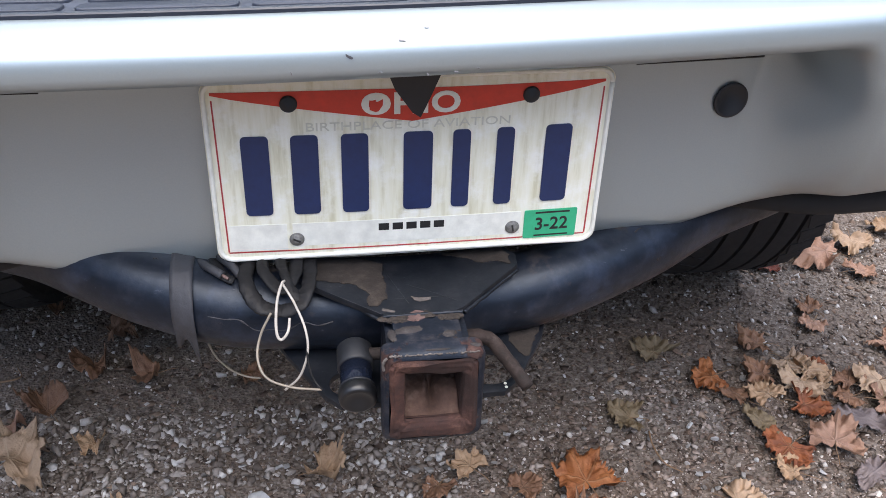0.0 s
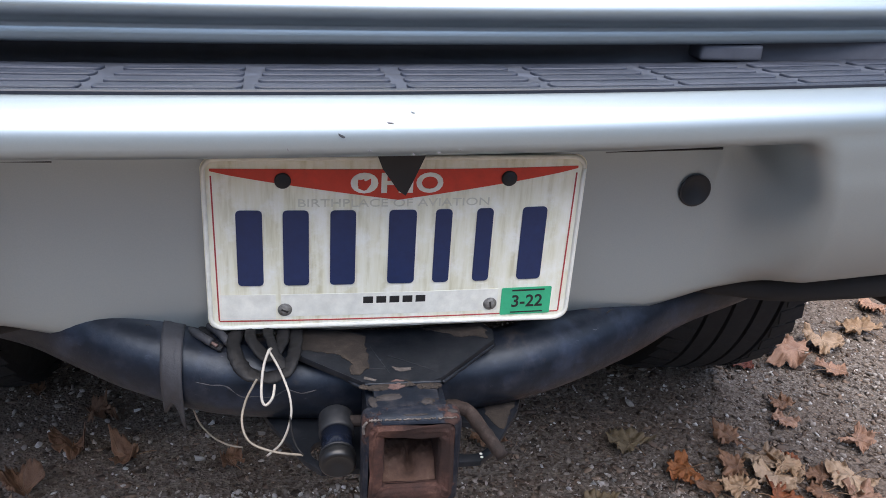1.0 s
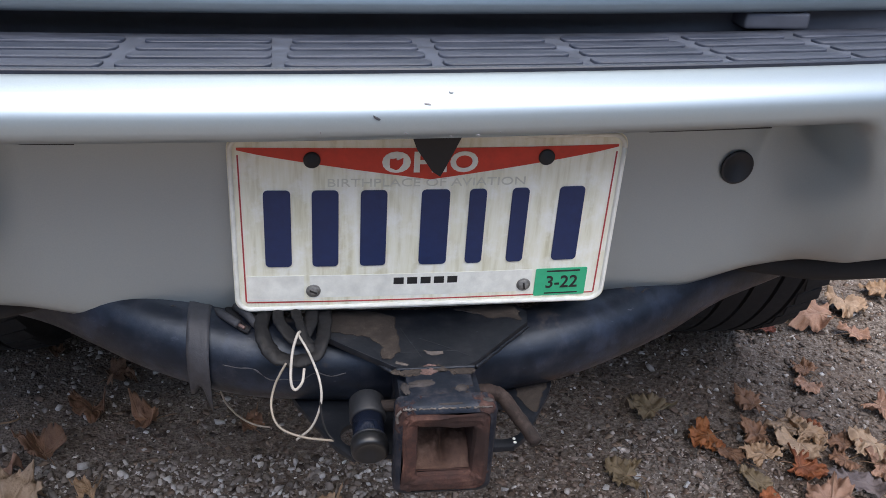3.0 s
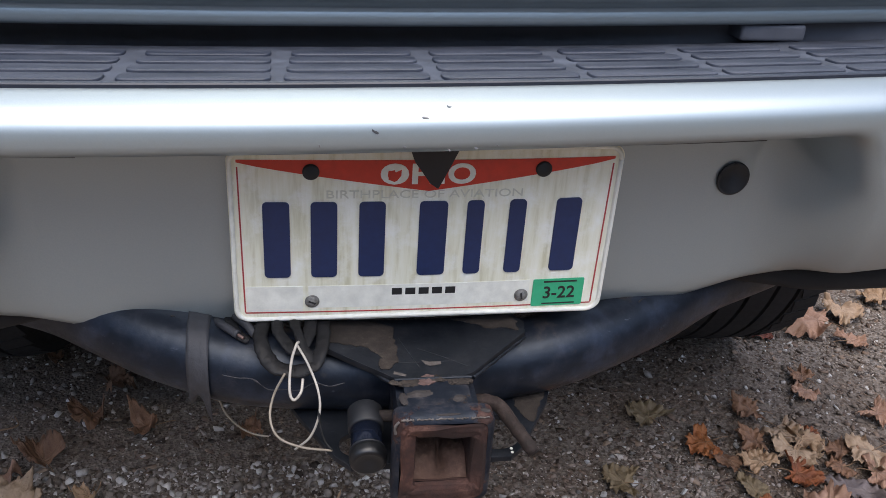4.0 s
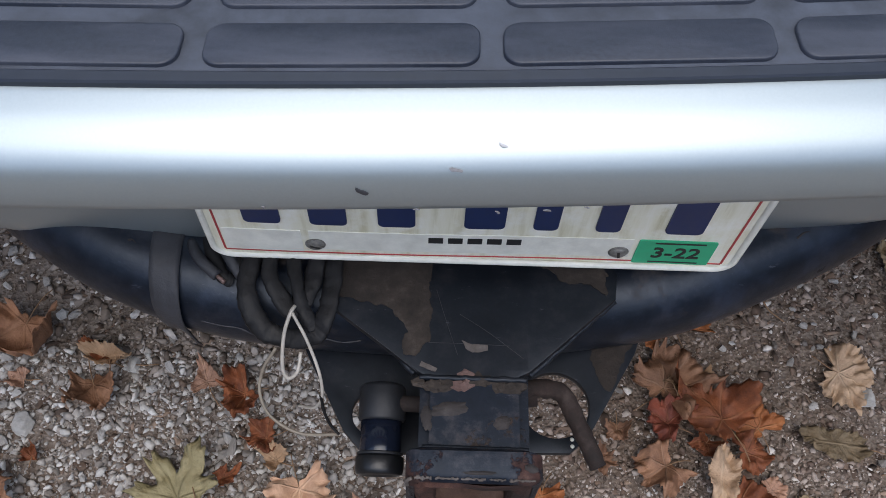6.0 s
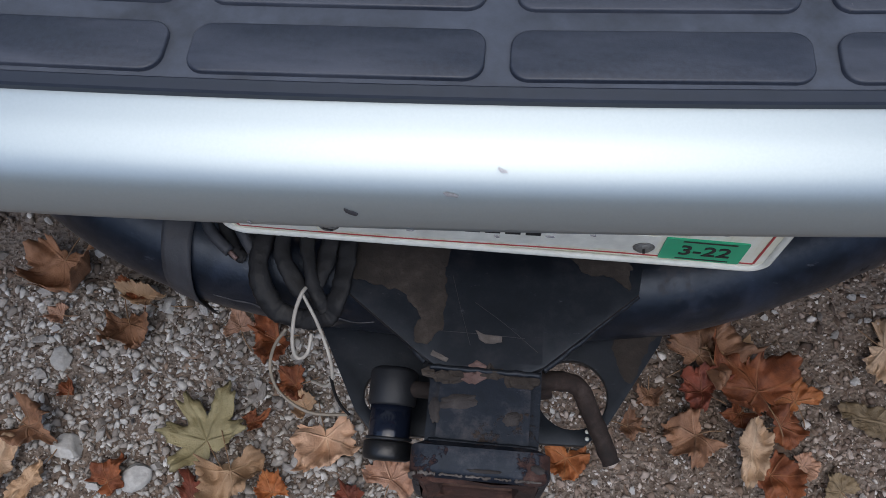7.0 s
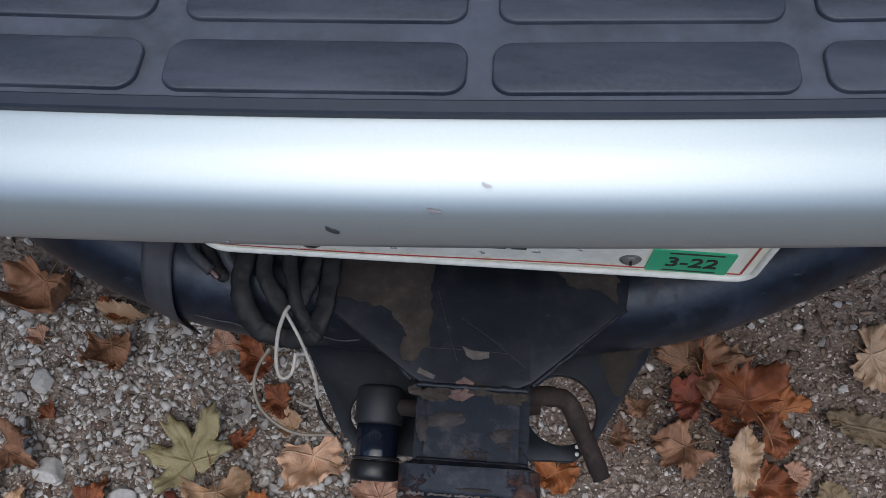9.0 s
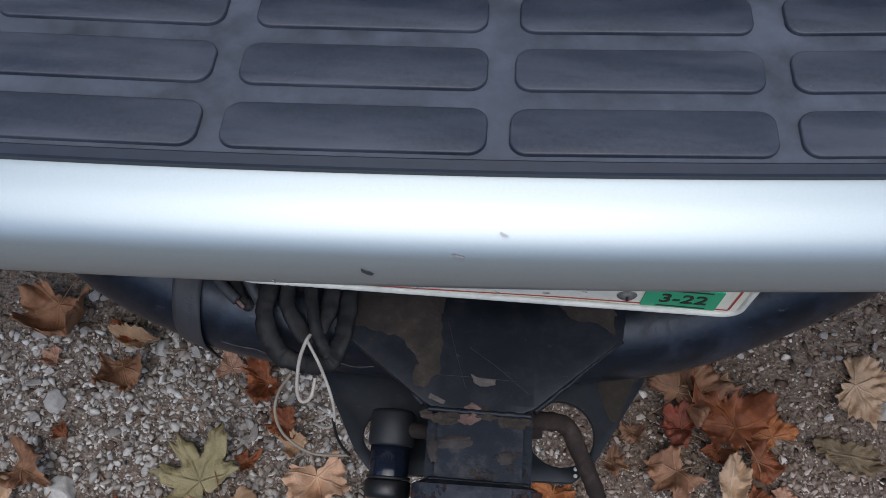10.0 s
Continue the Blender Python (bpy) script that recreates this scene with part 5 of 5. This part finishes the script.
def leaf(kind, x, y, size, turn, colour, label, curl=0.25, fold=0.2, lift=0.0, tipx=0.0, tipy=0.0):
    """One dry leaf: a lobed or oval blade, cupped and folded, with its stalk."""
    LEAF_COUNT[0] += 1
    flat = x > 0.36 or (y > 0.19 and x > 0)
    if flat:
        curl, fold = curl * 0.2, fold * 0.2
    rng = random.Random(LEAF_COUNT[0] * 7 + 1)
    teeth, rings = rng.uniform(-1, 1), 8
    n = 160
    body = 0.40 if colour == "yellow" else rng.choice((0.56, 0.64, 0.72)) + (0.10 if flat else 0.0)
    amps = [rng.uniform(0.88, 1.05) if colour == "yellow" else rng.choice((0.55, 0.75, 0.9, 1.0, 1.08)) for _ in range(5)]
    verts, vein = [(0, 0, 0)], [1.0]
    for k in range(1, rings + 1):
        for i in range(n):
            a = -180 + 360 * i / n
            r = outline_at(a, kind, teeth, amps, body) * (k / rings)
            r *= 1 + 0.13 * noise.noise(Vector((i * 0.42, LEAF_COUNT[0], 0))) + 0.34 * noise.noise(Vector((math.cos(radians(a)) * 1.7, math.sin(radians(a)) * 1.7, LEAF_COUNT[0] * 3.1)))
            px, py = r * math.sin(radians(a)), r * math.cos(radians(a))
            verts.append((px, py, 0))
            if kind == "oval":
                side = abs(px) / 0.03
                branch = abs(((py * 14 + abs(px) * 9) % 1) - 0.5) * 2
                vein.append(max(0, 1 - side) * 1.0 + 0.35 * max(0, 1 - branch * 4))
            else:
                d = min(abs(a - c) for c, reach in LOBES) * (k / rings)
                vein.append(max(0.0, 1 - d / 2.2) * (1.1 - 0.6 * k / rings))
    faces = [(0, 1 + i, 1 + (i + 1) % n) for i in range(n)]
    for k in range(rings - 1):
        for i in range(n):
            p, q = 1 + k * n + i, 1 + k * n + (i + 1) % n
            faces.append((p, p + n, q + n, q))
    s1, s2 = rng.uniform(0, 50), rng.uniform(0, 50)
    out = []
    for px, py, _ in verts:
        r2 = px * px + py * py
        z = curl * r2 * 1.3 + fold * abs(px) * 0.8
        z += (0.06 if colour == "yellow" else 0.09 if flat else 0.30) * noise.noise(Vector((px * 4 + s1, py * 4, s2))) * (0.3 + 2.2 * r2) * 2
        z += (0.16 if flat else 0.15) * noise.noise(Vector((px * 11 + s2, py * 11, s1))) * min(1, r2 * 8)
        out.append(Vector((px * (1 - 0.25 * abs(fold)), py, z)) * size)
    # one or two creases across the blade, past which it bends over
    for _ in range(2):
        th, off = rng.uniform(0, 2 * math.pi), rng.uniform(0.10, 0.30) * size
        turn_by = rng.choice((0.25, 0.5, 0.9, 1.5, -0.3)) * (0.2 if colour == "yellow" else 0.2 if flat else 0.5)
        ux, uy = math.cos(th), math.sin(th)
        bent = []
        for v in out:
            s = v.x * ux + v.y * uy - off
            if s > 0:
                ang = turn_by * min(1.0, s / (0.10 * size))
                back = s * (1 - math.cos(ang))
                v = Vector((v.x - ux * back, v.y - uy * back, v.z + s * math.sin(ang)))
            bent.append(v)
        out = bent
    tilt = Euler((radians(tipx + rng.uniform(-4, 4)), radians(tipy + rng.uniform(-4, 4)), 0)).to_matrix()
    out = [tilt @ v for v in out]
    low = min(v.z for v in out)
    m = pose(x, y, rise(x, y) + 0.0045 + lift - low, 0, 0, turn)
    root = tagged(empty("maple_leaf" if kind == "maple" else "oval_leaf"), label, "leaf", "fallen leaves")
    root.matrix_basis = m
    me = mesh_of("blade", out, faces, LEAF[colour])
    at = me.attributes.new("vein", "FLOAT", "POINT")
    at.data.foreach_set("value", vein)
    blade = new("blade", me)
    blade.parent = root
    sol = blade.modifiers.new("thick", "SOLIDIFY")
    sol.thickness = 0.0004
    b = out[0] if kind == "maple" else tilt @ Vector((0, -0.48 * size, 0))
    ln = size * rng.uniform(0.35, 0.6)
    bend = rng.uniform(-0.3, 0.3)
    pts = [b, b + tilt @ Vector((bend * ln * 0.2, -0.4 * ln, 0.04 * ln)), b + tilt @ Vector((bend * ln * 0.6, -0.75 * ln, 0.05 * ln)), b + tilt @ Vector((bend * ln, -ln, -0.02 * ln))]
    v, f = sweep(pts, 0.0007, 6, 4)
    stalk = new("stalk", mesh_of("stalk", v, f, STALK))
    stalk.parent = root
    return root


BROWN = "dry brown maple leaf, curled, lying on the gravel"
TAN = "dry tan maple leaf lying on the gravel"
PALE = "pale beige dry maple leaf on the gravel"
PINK = "faded pinkish tan maple leaf on the gravel"
ORANGE = "bright orange-brown maple leaf on the gravel"
RUSTL = "dark rust-coloured curled maple leaf on the gravel"
REDL = "deep red maple leaf among other leaves"
# under the left end of the hitch
leaf("maple", -0.505, 0.168, 0.135, 165, "russet", "large folded rust-brown leaf on gravel", 0.5, 0.7, 0.004)
leaf("oval", -0.404, 0.134, 0.066, 80, "tan", "narrow rolled tan leaf on gravel", 0.9, 1.2)
leaf("oval", -0.422, 0.143, 0.040, 60, "rust", "small rust-brown leaf scrap on gravel", 0.5, 0.6, 0.002)
leaf("maple", -0.413, 0.098, 0.085, 205, "russet", "curled russet-brown leaf with upturned edges", 0.4, 0.5, 0.003)
leaf("maple", -0.285, 0.111, 0.062, 20, "pink", PINK, 0.5, 0.3)
leaf("maple", -0.238, 0.098, 0.070, 120, "rust", RUSTL, 0.6, 0.3)
leaf("maple", -0.502, 0.106, 0.036, 75, "pink", "small pinkish leaf fragment on gravel", 0.8, 0.5)
leaf("maple", -0.467, 0.014, 0.026, 10, "rust", "tiny rust-red leaf fragment on gravel", 0.8, 0.5)
leaf("maple", -0.498, -0.032, 0.075, 250, "brown", BROWN, 0.7, 0.7)
leaf("oval", -0.520, -0.078, 0.078, 165, "pale", "pale grey-tan oval leaf on gravel", 0.2, 0.3)
leaf("oval", -0.482, -0.092, 0.055, 150, "tan", "tan oval leaf on gravel", 0.3, 0.4)
leaf("maple", -0.258, -0.062, 0.098, 200, "tan", TAN, 0.5, 0.3)
leaf("maple", -0.293, -0.030, 0.122, 34, "yellow", "yellow-green maple leaf lying flat on gravel", 0.12, 0.05, 0.006)
leaf("maple", -0.250, -0.003, 0.040, 300, "rust", "small curled rust-brown leaf", 0.6, 0.4)
leaf("maple", -0.163, -0.012, 0.102, 200, "peach", PALE, 0.25, 0.1, 0.003)
leaf("maple", -0.206, 0.045, 0.058, 100, "rust", RUSTL, 0.6, 0.5)
leaf("maple", -0.192, 0.020, 0.052, 60, "tan", TAN, 0.6, 0.6)
leaf("maple", -0.213, -0.078, 0.052, 30, "orange", "small orange-tan leaf on gravel", 0.6, 0.3)
leaf("maple", -0.398, -0.082, 0.070, 330, "rust", RUSTL, 0.7, 0.4)
leaf("maple", -0.299, -0.092, 0.052, 15, "red", "dark red leaf on gravel", 0.4, 0.4)
leaf("maple", -0.083, -0.055, 0.075, 340, "pink", "pinkish orange maple leaf under the pin lock", 0.4, 0.2)
leaf("maple", -0.124, -0.080, 0.042, 80, "red", "small dark red leaf on gravel", 0.5, 0.4)
leaf("maple", 0.107, -0.012, 0.062, 170, "orange", "orange-tan maple leaf below the chain plate", 0.5, 0.2)
# cluster beyond the pin's bent end
leaf("maple", 0.256, 0.118, 0.118, 320, "brown", BROWN, 0.3, 0.2)
leaf("maple", 0.199, 0.069, 0.050, 170, "brown", "small curled brown leaf", 0.8, 0.8)
leaf("maple", 0.249, 0.024, 0.085, 120, "brown", BROWN, 0.4, 0.3)
leaf("maple", 0.332, -0.010, 0.078, 220, "rust", RUSTL, 0.5, 0.4, 0.001)
leaf("maple", 0.343, 0.044, 0.080, 290, "rust", RUSTL, 0.5, 0.3, 0.004)
leaf("maple", 0.314, 0.076, 0.138, 40, "rust", "large rust-brown maple leaf in a heap", 0.35, 0.25, 0.007)
leaf("maple", 0.258, 0.076, 0.070, 60, "red", REDL, 0.4, 0.3, 0.008)
leaf("maple", 0.300, 0.054, 0.056, 140, "rust", RUSTL, 0.5, 0.3, 0.009)
leaf("oval", 0.309, 0.014, 0.078, 172, "pale", "pale tan oval leaf across other leaves", 0.3, 0.5, 0.009)
leaf("maple", 0.368, 0.002, 0.044, 280, "pink", "small pinkish leaf in a heap", 0.6, 0.4, 0.003)
leaf("maple", 0.472, 0.147, 0.092, 245, "pale", PALE, 0.6, 0.4)
leaf("oval", 0.455, 0.060, 0.078, 80, "olive", "olive-brown oval leaf on gravel", 0.3, 0.4)
leaf("maple", 0.408, -0.022, 0.048, 40, "olive", "small olive-tan leaf on gravel", 0.5, 0.3)
leaf("maple", 0.275, 0.205, 0.110, 15, "orange", ORANGE, 0.5, 0.4, 0.004)
# drive beside the wheel
leaf("maple", 0.595, 0.243, 0.092, 130, "rust", RUSTL, 0.7, 0.5)
leaf("maple", 0.580, 0.197, 0.066, 40, "tan", TAN, 0.6, 0.5)
leaf("oval", 0.578, 0.300, 0.070, 20, "olive", "dark olive oval leaf on dirt", 0.4, 0.3)
leaf("maple", 0.664, 0.240, 0.095, 330, "pink", PINK, 0.4, 0.3, 0.003)
leaf("oval", 0.735, 0.288, 0.085, 60, "mauve", "grey-mauve oval leaf on dirt", 0.2, 0.3)
leaf("oval", 0.690, 0.178, 0.075, 120, "mauve", "grey-mauve oval leaf on dirt", 0.3, 0.3)
leaf("maple", 0.119, 0.254, 0.076, 35, "tan", TAN, 0.6, 0.4)
leaf("maple", 0.070, 0.225, 0.060, 140, "brown", BROWN, 0.6, 0.4)
leaf("maple", -0.087, 0.266, 0.078, 260, "tan", "dry orange-tan leaf on gravel", 0.5, 0.5)
leaf("maple", 0.186, 0.209, 0.058, 310, "brown", BROWN, 0.6, 0.5)
leaf("maple", 0.544, 0.409, 0.078, 100, "orange", ORANGE, 0.4, 0.3)
leaf("maple", 0.631, 0.408, 0.078, 70, "brown", BROWN, 0.5, 0.4)
leaf("maple", 0.682, 0.426, 0.074, 200, "pale", PALE, 0.4, 0.3, 0.004)
leaf("maple", 0.722, 0.420, 0.062, 320, "rust", RUSTL, 0.6, 0.5)
leaf("maple", 0.680, 0.371, 0.088, 150, "pale", PALE, 0.5, 0.5, 0.003)
leaf("maple", 0.659, 0.324, 0.075, 240, "rust", RUSTL, 0.7, 0.5)
leaf("maple", 0.472, 0.483, 0.075, 30, "olive", "curled olive-tan leaf on dirt", 0.8, 0.5)
leaf("maple", 0.380, 0.333, 0.078, 75, "olive", "olive-tan maple leaf on dirt", 0.5, 0.4)
leaf("maple", 0.658, 0.486, 0.080, 80, "brown", BROWN, 0.7, 0.9)
leaf("maple", 0.889, 0.472, 0.072, 210, "pink", PINK, 0.5, 0.4)
leaf("maple", 0.763, 0.372, 0.066, 20, "brown", BROWN, 0.6, 0.5)
leaf("maple", 0.808, 0.362, 0.088, 115, "pale", PALE, 0.4, 0.3, 0.003)
leaf("maple", 0.790, 0.315, 0.080, 250, "pink", PINK, 0.5, 0.5)
leaf("maple", 0.808, 0.582, 0.062, 30, "brown", BROWN, 0.7, 0.6)
leaf("maple", 0.790, 0.538, 0.060, 140, "pink", PINK, 0.6, 0.5)
leaf("maple", 0.789, 0.724, 0.070, 350, "red", "dark red maple leaf beside the tyre", 0.7, 0.5)
leaf("maple", 0.924, 0.749, 0.125, 60, "pink", PINK, 0.5, 0.3)
leaf("maple", 1.011, 0.800, 0.105, 160, "pale", PALE, 0.6, 0.4)
leaf("maple", 0.965, 0.690, 0.080, 290, "pink", PINK, 0.6, 0.6)
leaf("maple", 1.130, 0.840, 0.095, 10, "tan", TAN, 0.6, 0.4)
leaf("maple", 1.230, 0.960, 0.090, 130, "pink", PINK, 0.6, 0.4)
leaf("maple", 1.060, 0.560, 0.080, 220, "brown", BROWN, 0.6, 0.5)
leaf("maple", 0.612, 0.352, 0.070, 20, "tan", TAN, 0.4, 0.3, 0.003)
leaf("maple", 0.702, 0.398, 0.082, 260, "tan", TAN, 0.4, 0.3, 0.005)
leaf("maple", 0.745, 0.338, 0.060, 95, "brown", BROWN, 0.5, 0.4)
leaf("oval", 0.560, 0.365, 0.058, 35, "brown", "small brown oval leaf on dirt", 0.3, 0.3)
leaf("maple", 0.175, 0.030, 0.048, 250, "brown", "small brown leaf under the pin's bent end", 0.6, 0.4)
leaf("maple", 0.292, 0.120, 0.088, 200, "tan", "broken tan leaf at the edge of a heap", 0.4, 0.3, 0.003)
leaf("maple", 0.365, 0.075, 0.062, 30, "orange", "small orange leaf in a heap", 0.5, 0.4, 0.004)
# in the shade under the left side
leaf("maple", -0.507, 0.318, 0.128, 335, "pale", "large beige maple leaf under the bumper", 0.25, 0.15, 0.003)
leaf("maple", -0.351, 0.217, 0.044, 70, "tan", "small curled tan leaf on gravel", 0.9, 0.8)
leaf("maple", -0.410, 0.360, 0.062, 160, "tan", "small tan leaf under the vehicle", 0.7, 0.6)
leaf("maple", -0.349, 0.507, 0.078, 100, "brown", "brown leaf in shade under the vehicle", 0.5, 0.4)
leaf("maple", -0.490, 0.440, 0.078, 45, "brown", "curled brown leaf in shade", 0.4, 0.4)
leaf("maple", -0.545, 0.402, 0.085, 200, "pink", "pinkish tan leaf under the vehicle", 0.5, 0.3)
leaf("maple", -0.423, 0.626, 0.085, 290, "brown", "brown leaf in shade under the vehicle", 0.5, 0.4)
leaf("maple", -0.443, 0.543, 0.080, 190, "brown", "brown leaf in shade under the vehicle", 0.5, 0.4)
leaf("maple", -0.533, 0.700, 0.055, 20, "brown", "small brown leaf in shade", 0.8, 0.8)
leaf("maple", -0.191, 0.483, 0.060, 30, "brown", "small brown leaf in shade", 0.6, 0.5)
leaf("maple", 0.230, 0.520, 0.070, 200, "brown", "brown leaf in shade under the vehicle", 0.6, 0.5)


# ---------- pale rocks and twigs ----------
def rock(x, y, r, seed, label):
    bm = bmesh.new()
    bmesh.ops.create_icosphere(bm, subdivisions=3, radius=1)
    rng = random.Random(int(seed * 10))
    for _ in range(9):
        d = Vector((rng.gauss(0, 1), rng.gauss(0, 1), rng.gauss(0, 1))).normalized()
        lim = rng.uniform(0.55, 0.85)
        for v in bm.verts:
            v.co -= d * max(0, v.co.dot(d) - lim)
    for v in bm.verts:
        k = 1.15 + 0.16 * noise.noise(v.co * 1.1 + Vector((seed, 0, 0))) + 0.10 * noise.noise(v.co * 3.5 + Vector((0, seed, 0)))
        v.co = Vector((v.co.x * 1.1, v.co.y * 0.9, v.co.z * 0.65)) * (k * r)
        v.co.z = max(v.co.z, -0.35 * r)
    bmesh.ops.rotate(bm, verts=bm.verts, cent=(0, 0, 0), matrix=Matrix.Rotation(seed, 3, "Z"))
    bmesh.ops.translate(bm, verts=bm.verts, vec=(x, y, rise(x, y) + 0.3 * r))
    tagged(part("rock", bm, ROCK), label, "rock", "pale rocks")


rock(-0.487, 0.052, 0.0130, 1.3, "pale rounded rock in the gravel")
rock(-0.454, -0.048, 0.0165, 2.7, "white chipped rock in the gravel")
rock(-0.368, -0.072, 0.0160, 4.1, "white flat rock in the gravel")
rock(-0.377, 0.130, 0.0095, 5.2, "grey rounded pebble in the gravel")
rock(-0.170, 0.235, 0.0130, 6.4, "pale grey pebble in the gravel")
rock(0.505, 0.120, 0.0120, 7.7, "pale flat pebble in the gravel")


def twig(pts, r, label):
    v, f = sweep(pts, lambda s: r * (1 - 0.5 * s), 8, 5)
    tagged(raw_part("twig", v, f, STALK), label, "twig", "fallen twigs")


twig([(0.40, 0.30, 0.008), (0.395, 0.27, 0.009), (0.40, 0.235, 0.008), (0.42, 0.215, 0.007)], 0.0016, "thin brown twig on the dirt")
twig([(-0.60, 0.515, 0.010), (-0.57, 0.512, 0.012), (-0.548, 0.522, 0.012), (-0.560, 0.548, 0.010)], 0.0020, "pale bent twig in the shade")
twig([(-0.10, 0.20, 0.007), (-0.14, 0.215, 0.008), (-0.20, 0.222, 0.007)], 0.0010, "thin twig on gravel")
twig([(0.56, 0.01, 0.007), (0.53, 0.03, 0.008), (0.50, 0.025, 0.007)], 0.0012, "thin twig on gravel")

# ---------- gravel ----------
def patch(x, y):
    return noise.noise(Vector((x * 2.3, y * 2.3, 7.7)))


def sparse(x, y):
    return min(0.8, max(0.05, 0.42 + 1.3 * patch(x * 1.4 + 3, y * 1.4)))


def coarse(x, y):
    far = (1.0 - 0.40 * ease(0.05, 0.40, x)) * (1 - 0.45 * ease(0.06, 0.22, y))
    return min(1.0, max(0.30, 0.85 * far + 0.8 * patch(x, y)))


stone_field("gravel_under", 9500, -0.68, 0.10, 0.12, 0.42, 0.0042, 0.0165, GRAVEL, 13, 0.8, "brownish crushed gravel below the bumper", sparse, skew=2.0, proud=(-0.1, 0.7))
stone_field("gravel_near", 15000, -0.68, 0.10, -0.24, 0.15, 0.0036, 0.0135, GRAVEL_LIGHT, 3, 0.75, "pale grey crushed gravel pressed into dirt", coarse, skew=1.9, proud=(-0.2, 0.6))
stone_field("gravel_beside", 24000, 0.10, 0.78, -0.24, 0.42, 0.0034, 0.0125, GRAVEL_BROWN, 8, 0.7, "brownish grey crushed gravel pressed into dirt", coarse)
stone_field("gravel_far", 52000, -0.95, 1.7, 0.42, 1.6, 0.0038, 0.015, GRAVEL, 4, 0.7, "grey crushed gravel under the vehicle", lambda x, y: coarse(x, y) * (0.45 + 0.55 * ease(0.2, 0.7, x)))
# pale stones behind the camera, unseen, added for the bumper pocket to mirror
stone_field("gravel_drive", 14000, -1.8, 1.8, -1.80, -0.24, 0.008, 0.020, GRAVEL_LIGHT, 9, 0.6, "unseen pale grey crushed gravel, added to reflect in the bumper", lambda x, y: (1 - ease(0.8, 1.75, abs(x) + 0.5 * patch(x, y))) * (1 - ease(0.8, 1.75, -y + 0.5 * patch(y, x))), skew=1.2)
stone_field("grit", 42000, -0.68, 0.78, -0.24, 0.42, 0.002, 0.0055, GRAVEL, 5, 0.8, "fine grey grit between the stones", lambda x, y: (1.0 - 0.82 * ease(0.10, 0.20, y)) * (1 - 0.3 * ease(0.08, 0.25, x)))
stone_field("leaf_litter", 17000, -0.68, 1.1, -0.24, 0.9, 0.005, 0.020, LITTER, 6, 0.14, "crumbled brown leaf litter", lambda x, y: 0.5 + 0.5 * ease(0.0, 0.4, x) - 0.5 * patch(x, y), "leaf litter")


# single stones that lie uppermost on the drive
def lone_stones():
    rng = random.Random(21)
    shapes = []
    for k in range(14):
        bm = bmesh.new()
        bmesh.ops.create_icosphere(bm, subdivisions=1, radius=1)
        for v in bm.verts:
            v.co *= rng.uniform(0.9, 1.25)
        for _ in range(6):
            d = Vector((rng.gauss(0, 1), rng.gauss(0, 1), rng.gauss(0, 1))).normalized()
            lim = rng.uniform(0.3, 0.65)
            for v in bm.verts:
                v.co -= d * max(0, v.co.dot(d) - lim)
        for v in bm.verts:
            v.co.z *= 0.7
        me = bpy.data.meshes.new("stone")
        bm.to_mesh(me)
        bm.free()
        me.materials.append(STONE)
        shapes.append(me)
    for k in range(290):
        x = rng.uniform(-0.62, 0.10) if k < 190 else rng.uniform(0.10, 0.75)
        y = rng.uniform(-0.20, 0.30) if k < 190 else rng.uniform(-0.15, 0.45)
        r = rng.uniform(0.0042, 0.0088) * (1.0 if k < 190 else 0.8)
        ob = new("stone", shapes[k % 14])
        ob.parent = drive
        ob.matrix_basis = pose(x, y, rise(x, y) + 0.45 * r + 0.0015, rng.uniform(-20, 20), rng.uniform(-20, 20), rng.uniform(0, 360)) @ Matrix.Diagonal((r * rng.uniform(0.9, 1.5), r, r, 1))


lone_stones()


# ---------- unseen foliage ring, added to block and darken the low sky ---
def sky_blocker_ring():
    """A far unseen ring of dark foliage with an uneven top, about the open drive."""
    verts, faces = [], []
    n, rows = 160, 7
    for k in range(rows):
        for i in range(n):
            a = 2 * math.pi * i / n
            top = 10.5 + 3.0 * noise.noise(Vector((math.cos(a) * 4, math.sin(a) * 4, 1.5))) + 2.2 * noise.noise(Vector((math.cos(a) * 14, math.sin(a) * 14, 5.5)))
            r = 24 + 1.5 * noise.noise(Vector((math.cos(a) * 6, math.sin(a) * 6, k * 0.8)))
            verts.append((r * math.cos(a), r * math.sin(a), -0.2 + top * k / (rows - 1)))
    for k in range(rows - 1):
        for i in range(n):
            p, q = k * n + i, k * n + (i + 1) % n
            faces.append((p, q, q + n, p + n))
    ob = tagged(raw_part("backdrop", verts, faces, SKY_BLOCKER), "unseen dark foliage ring round the drive, added to block the low sky", "backdrop", kind="structure")


sky_blocker_ring()
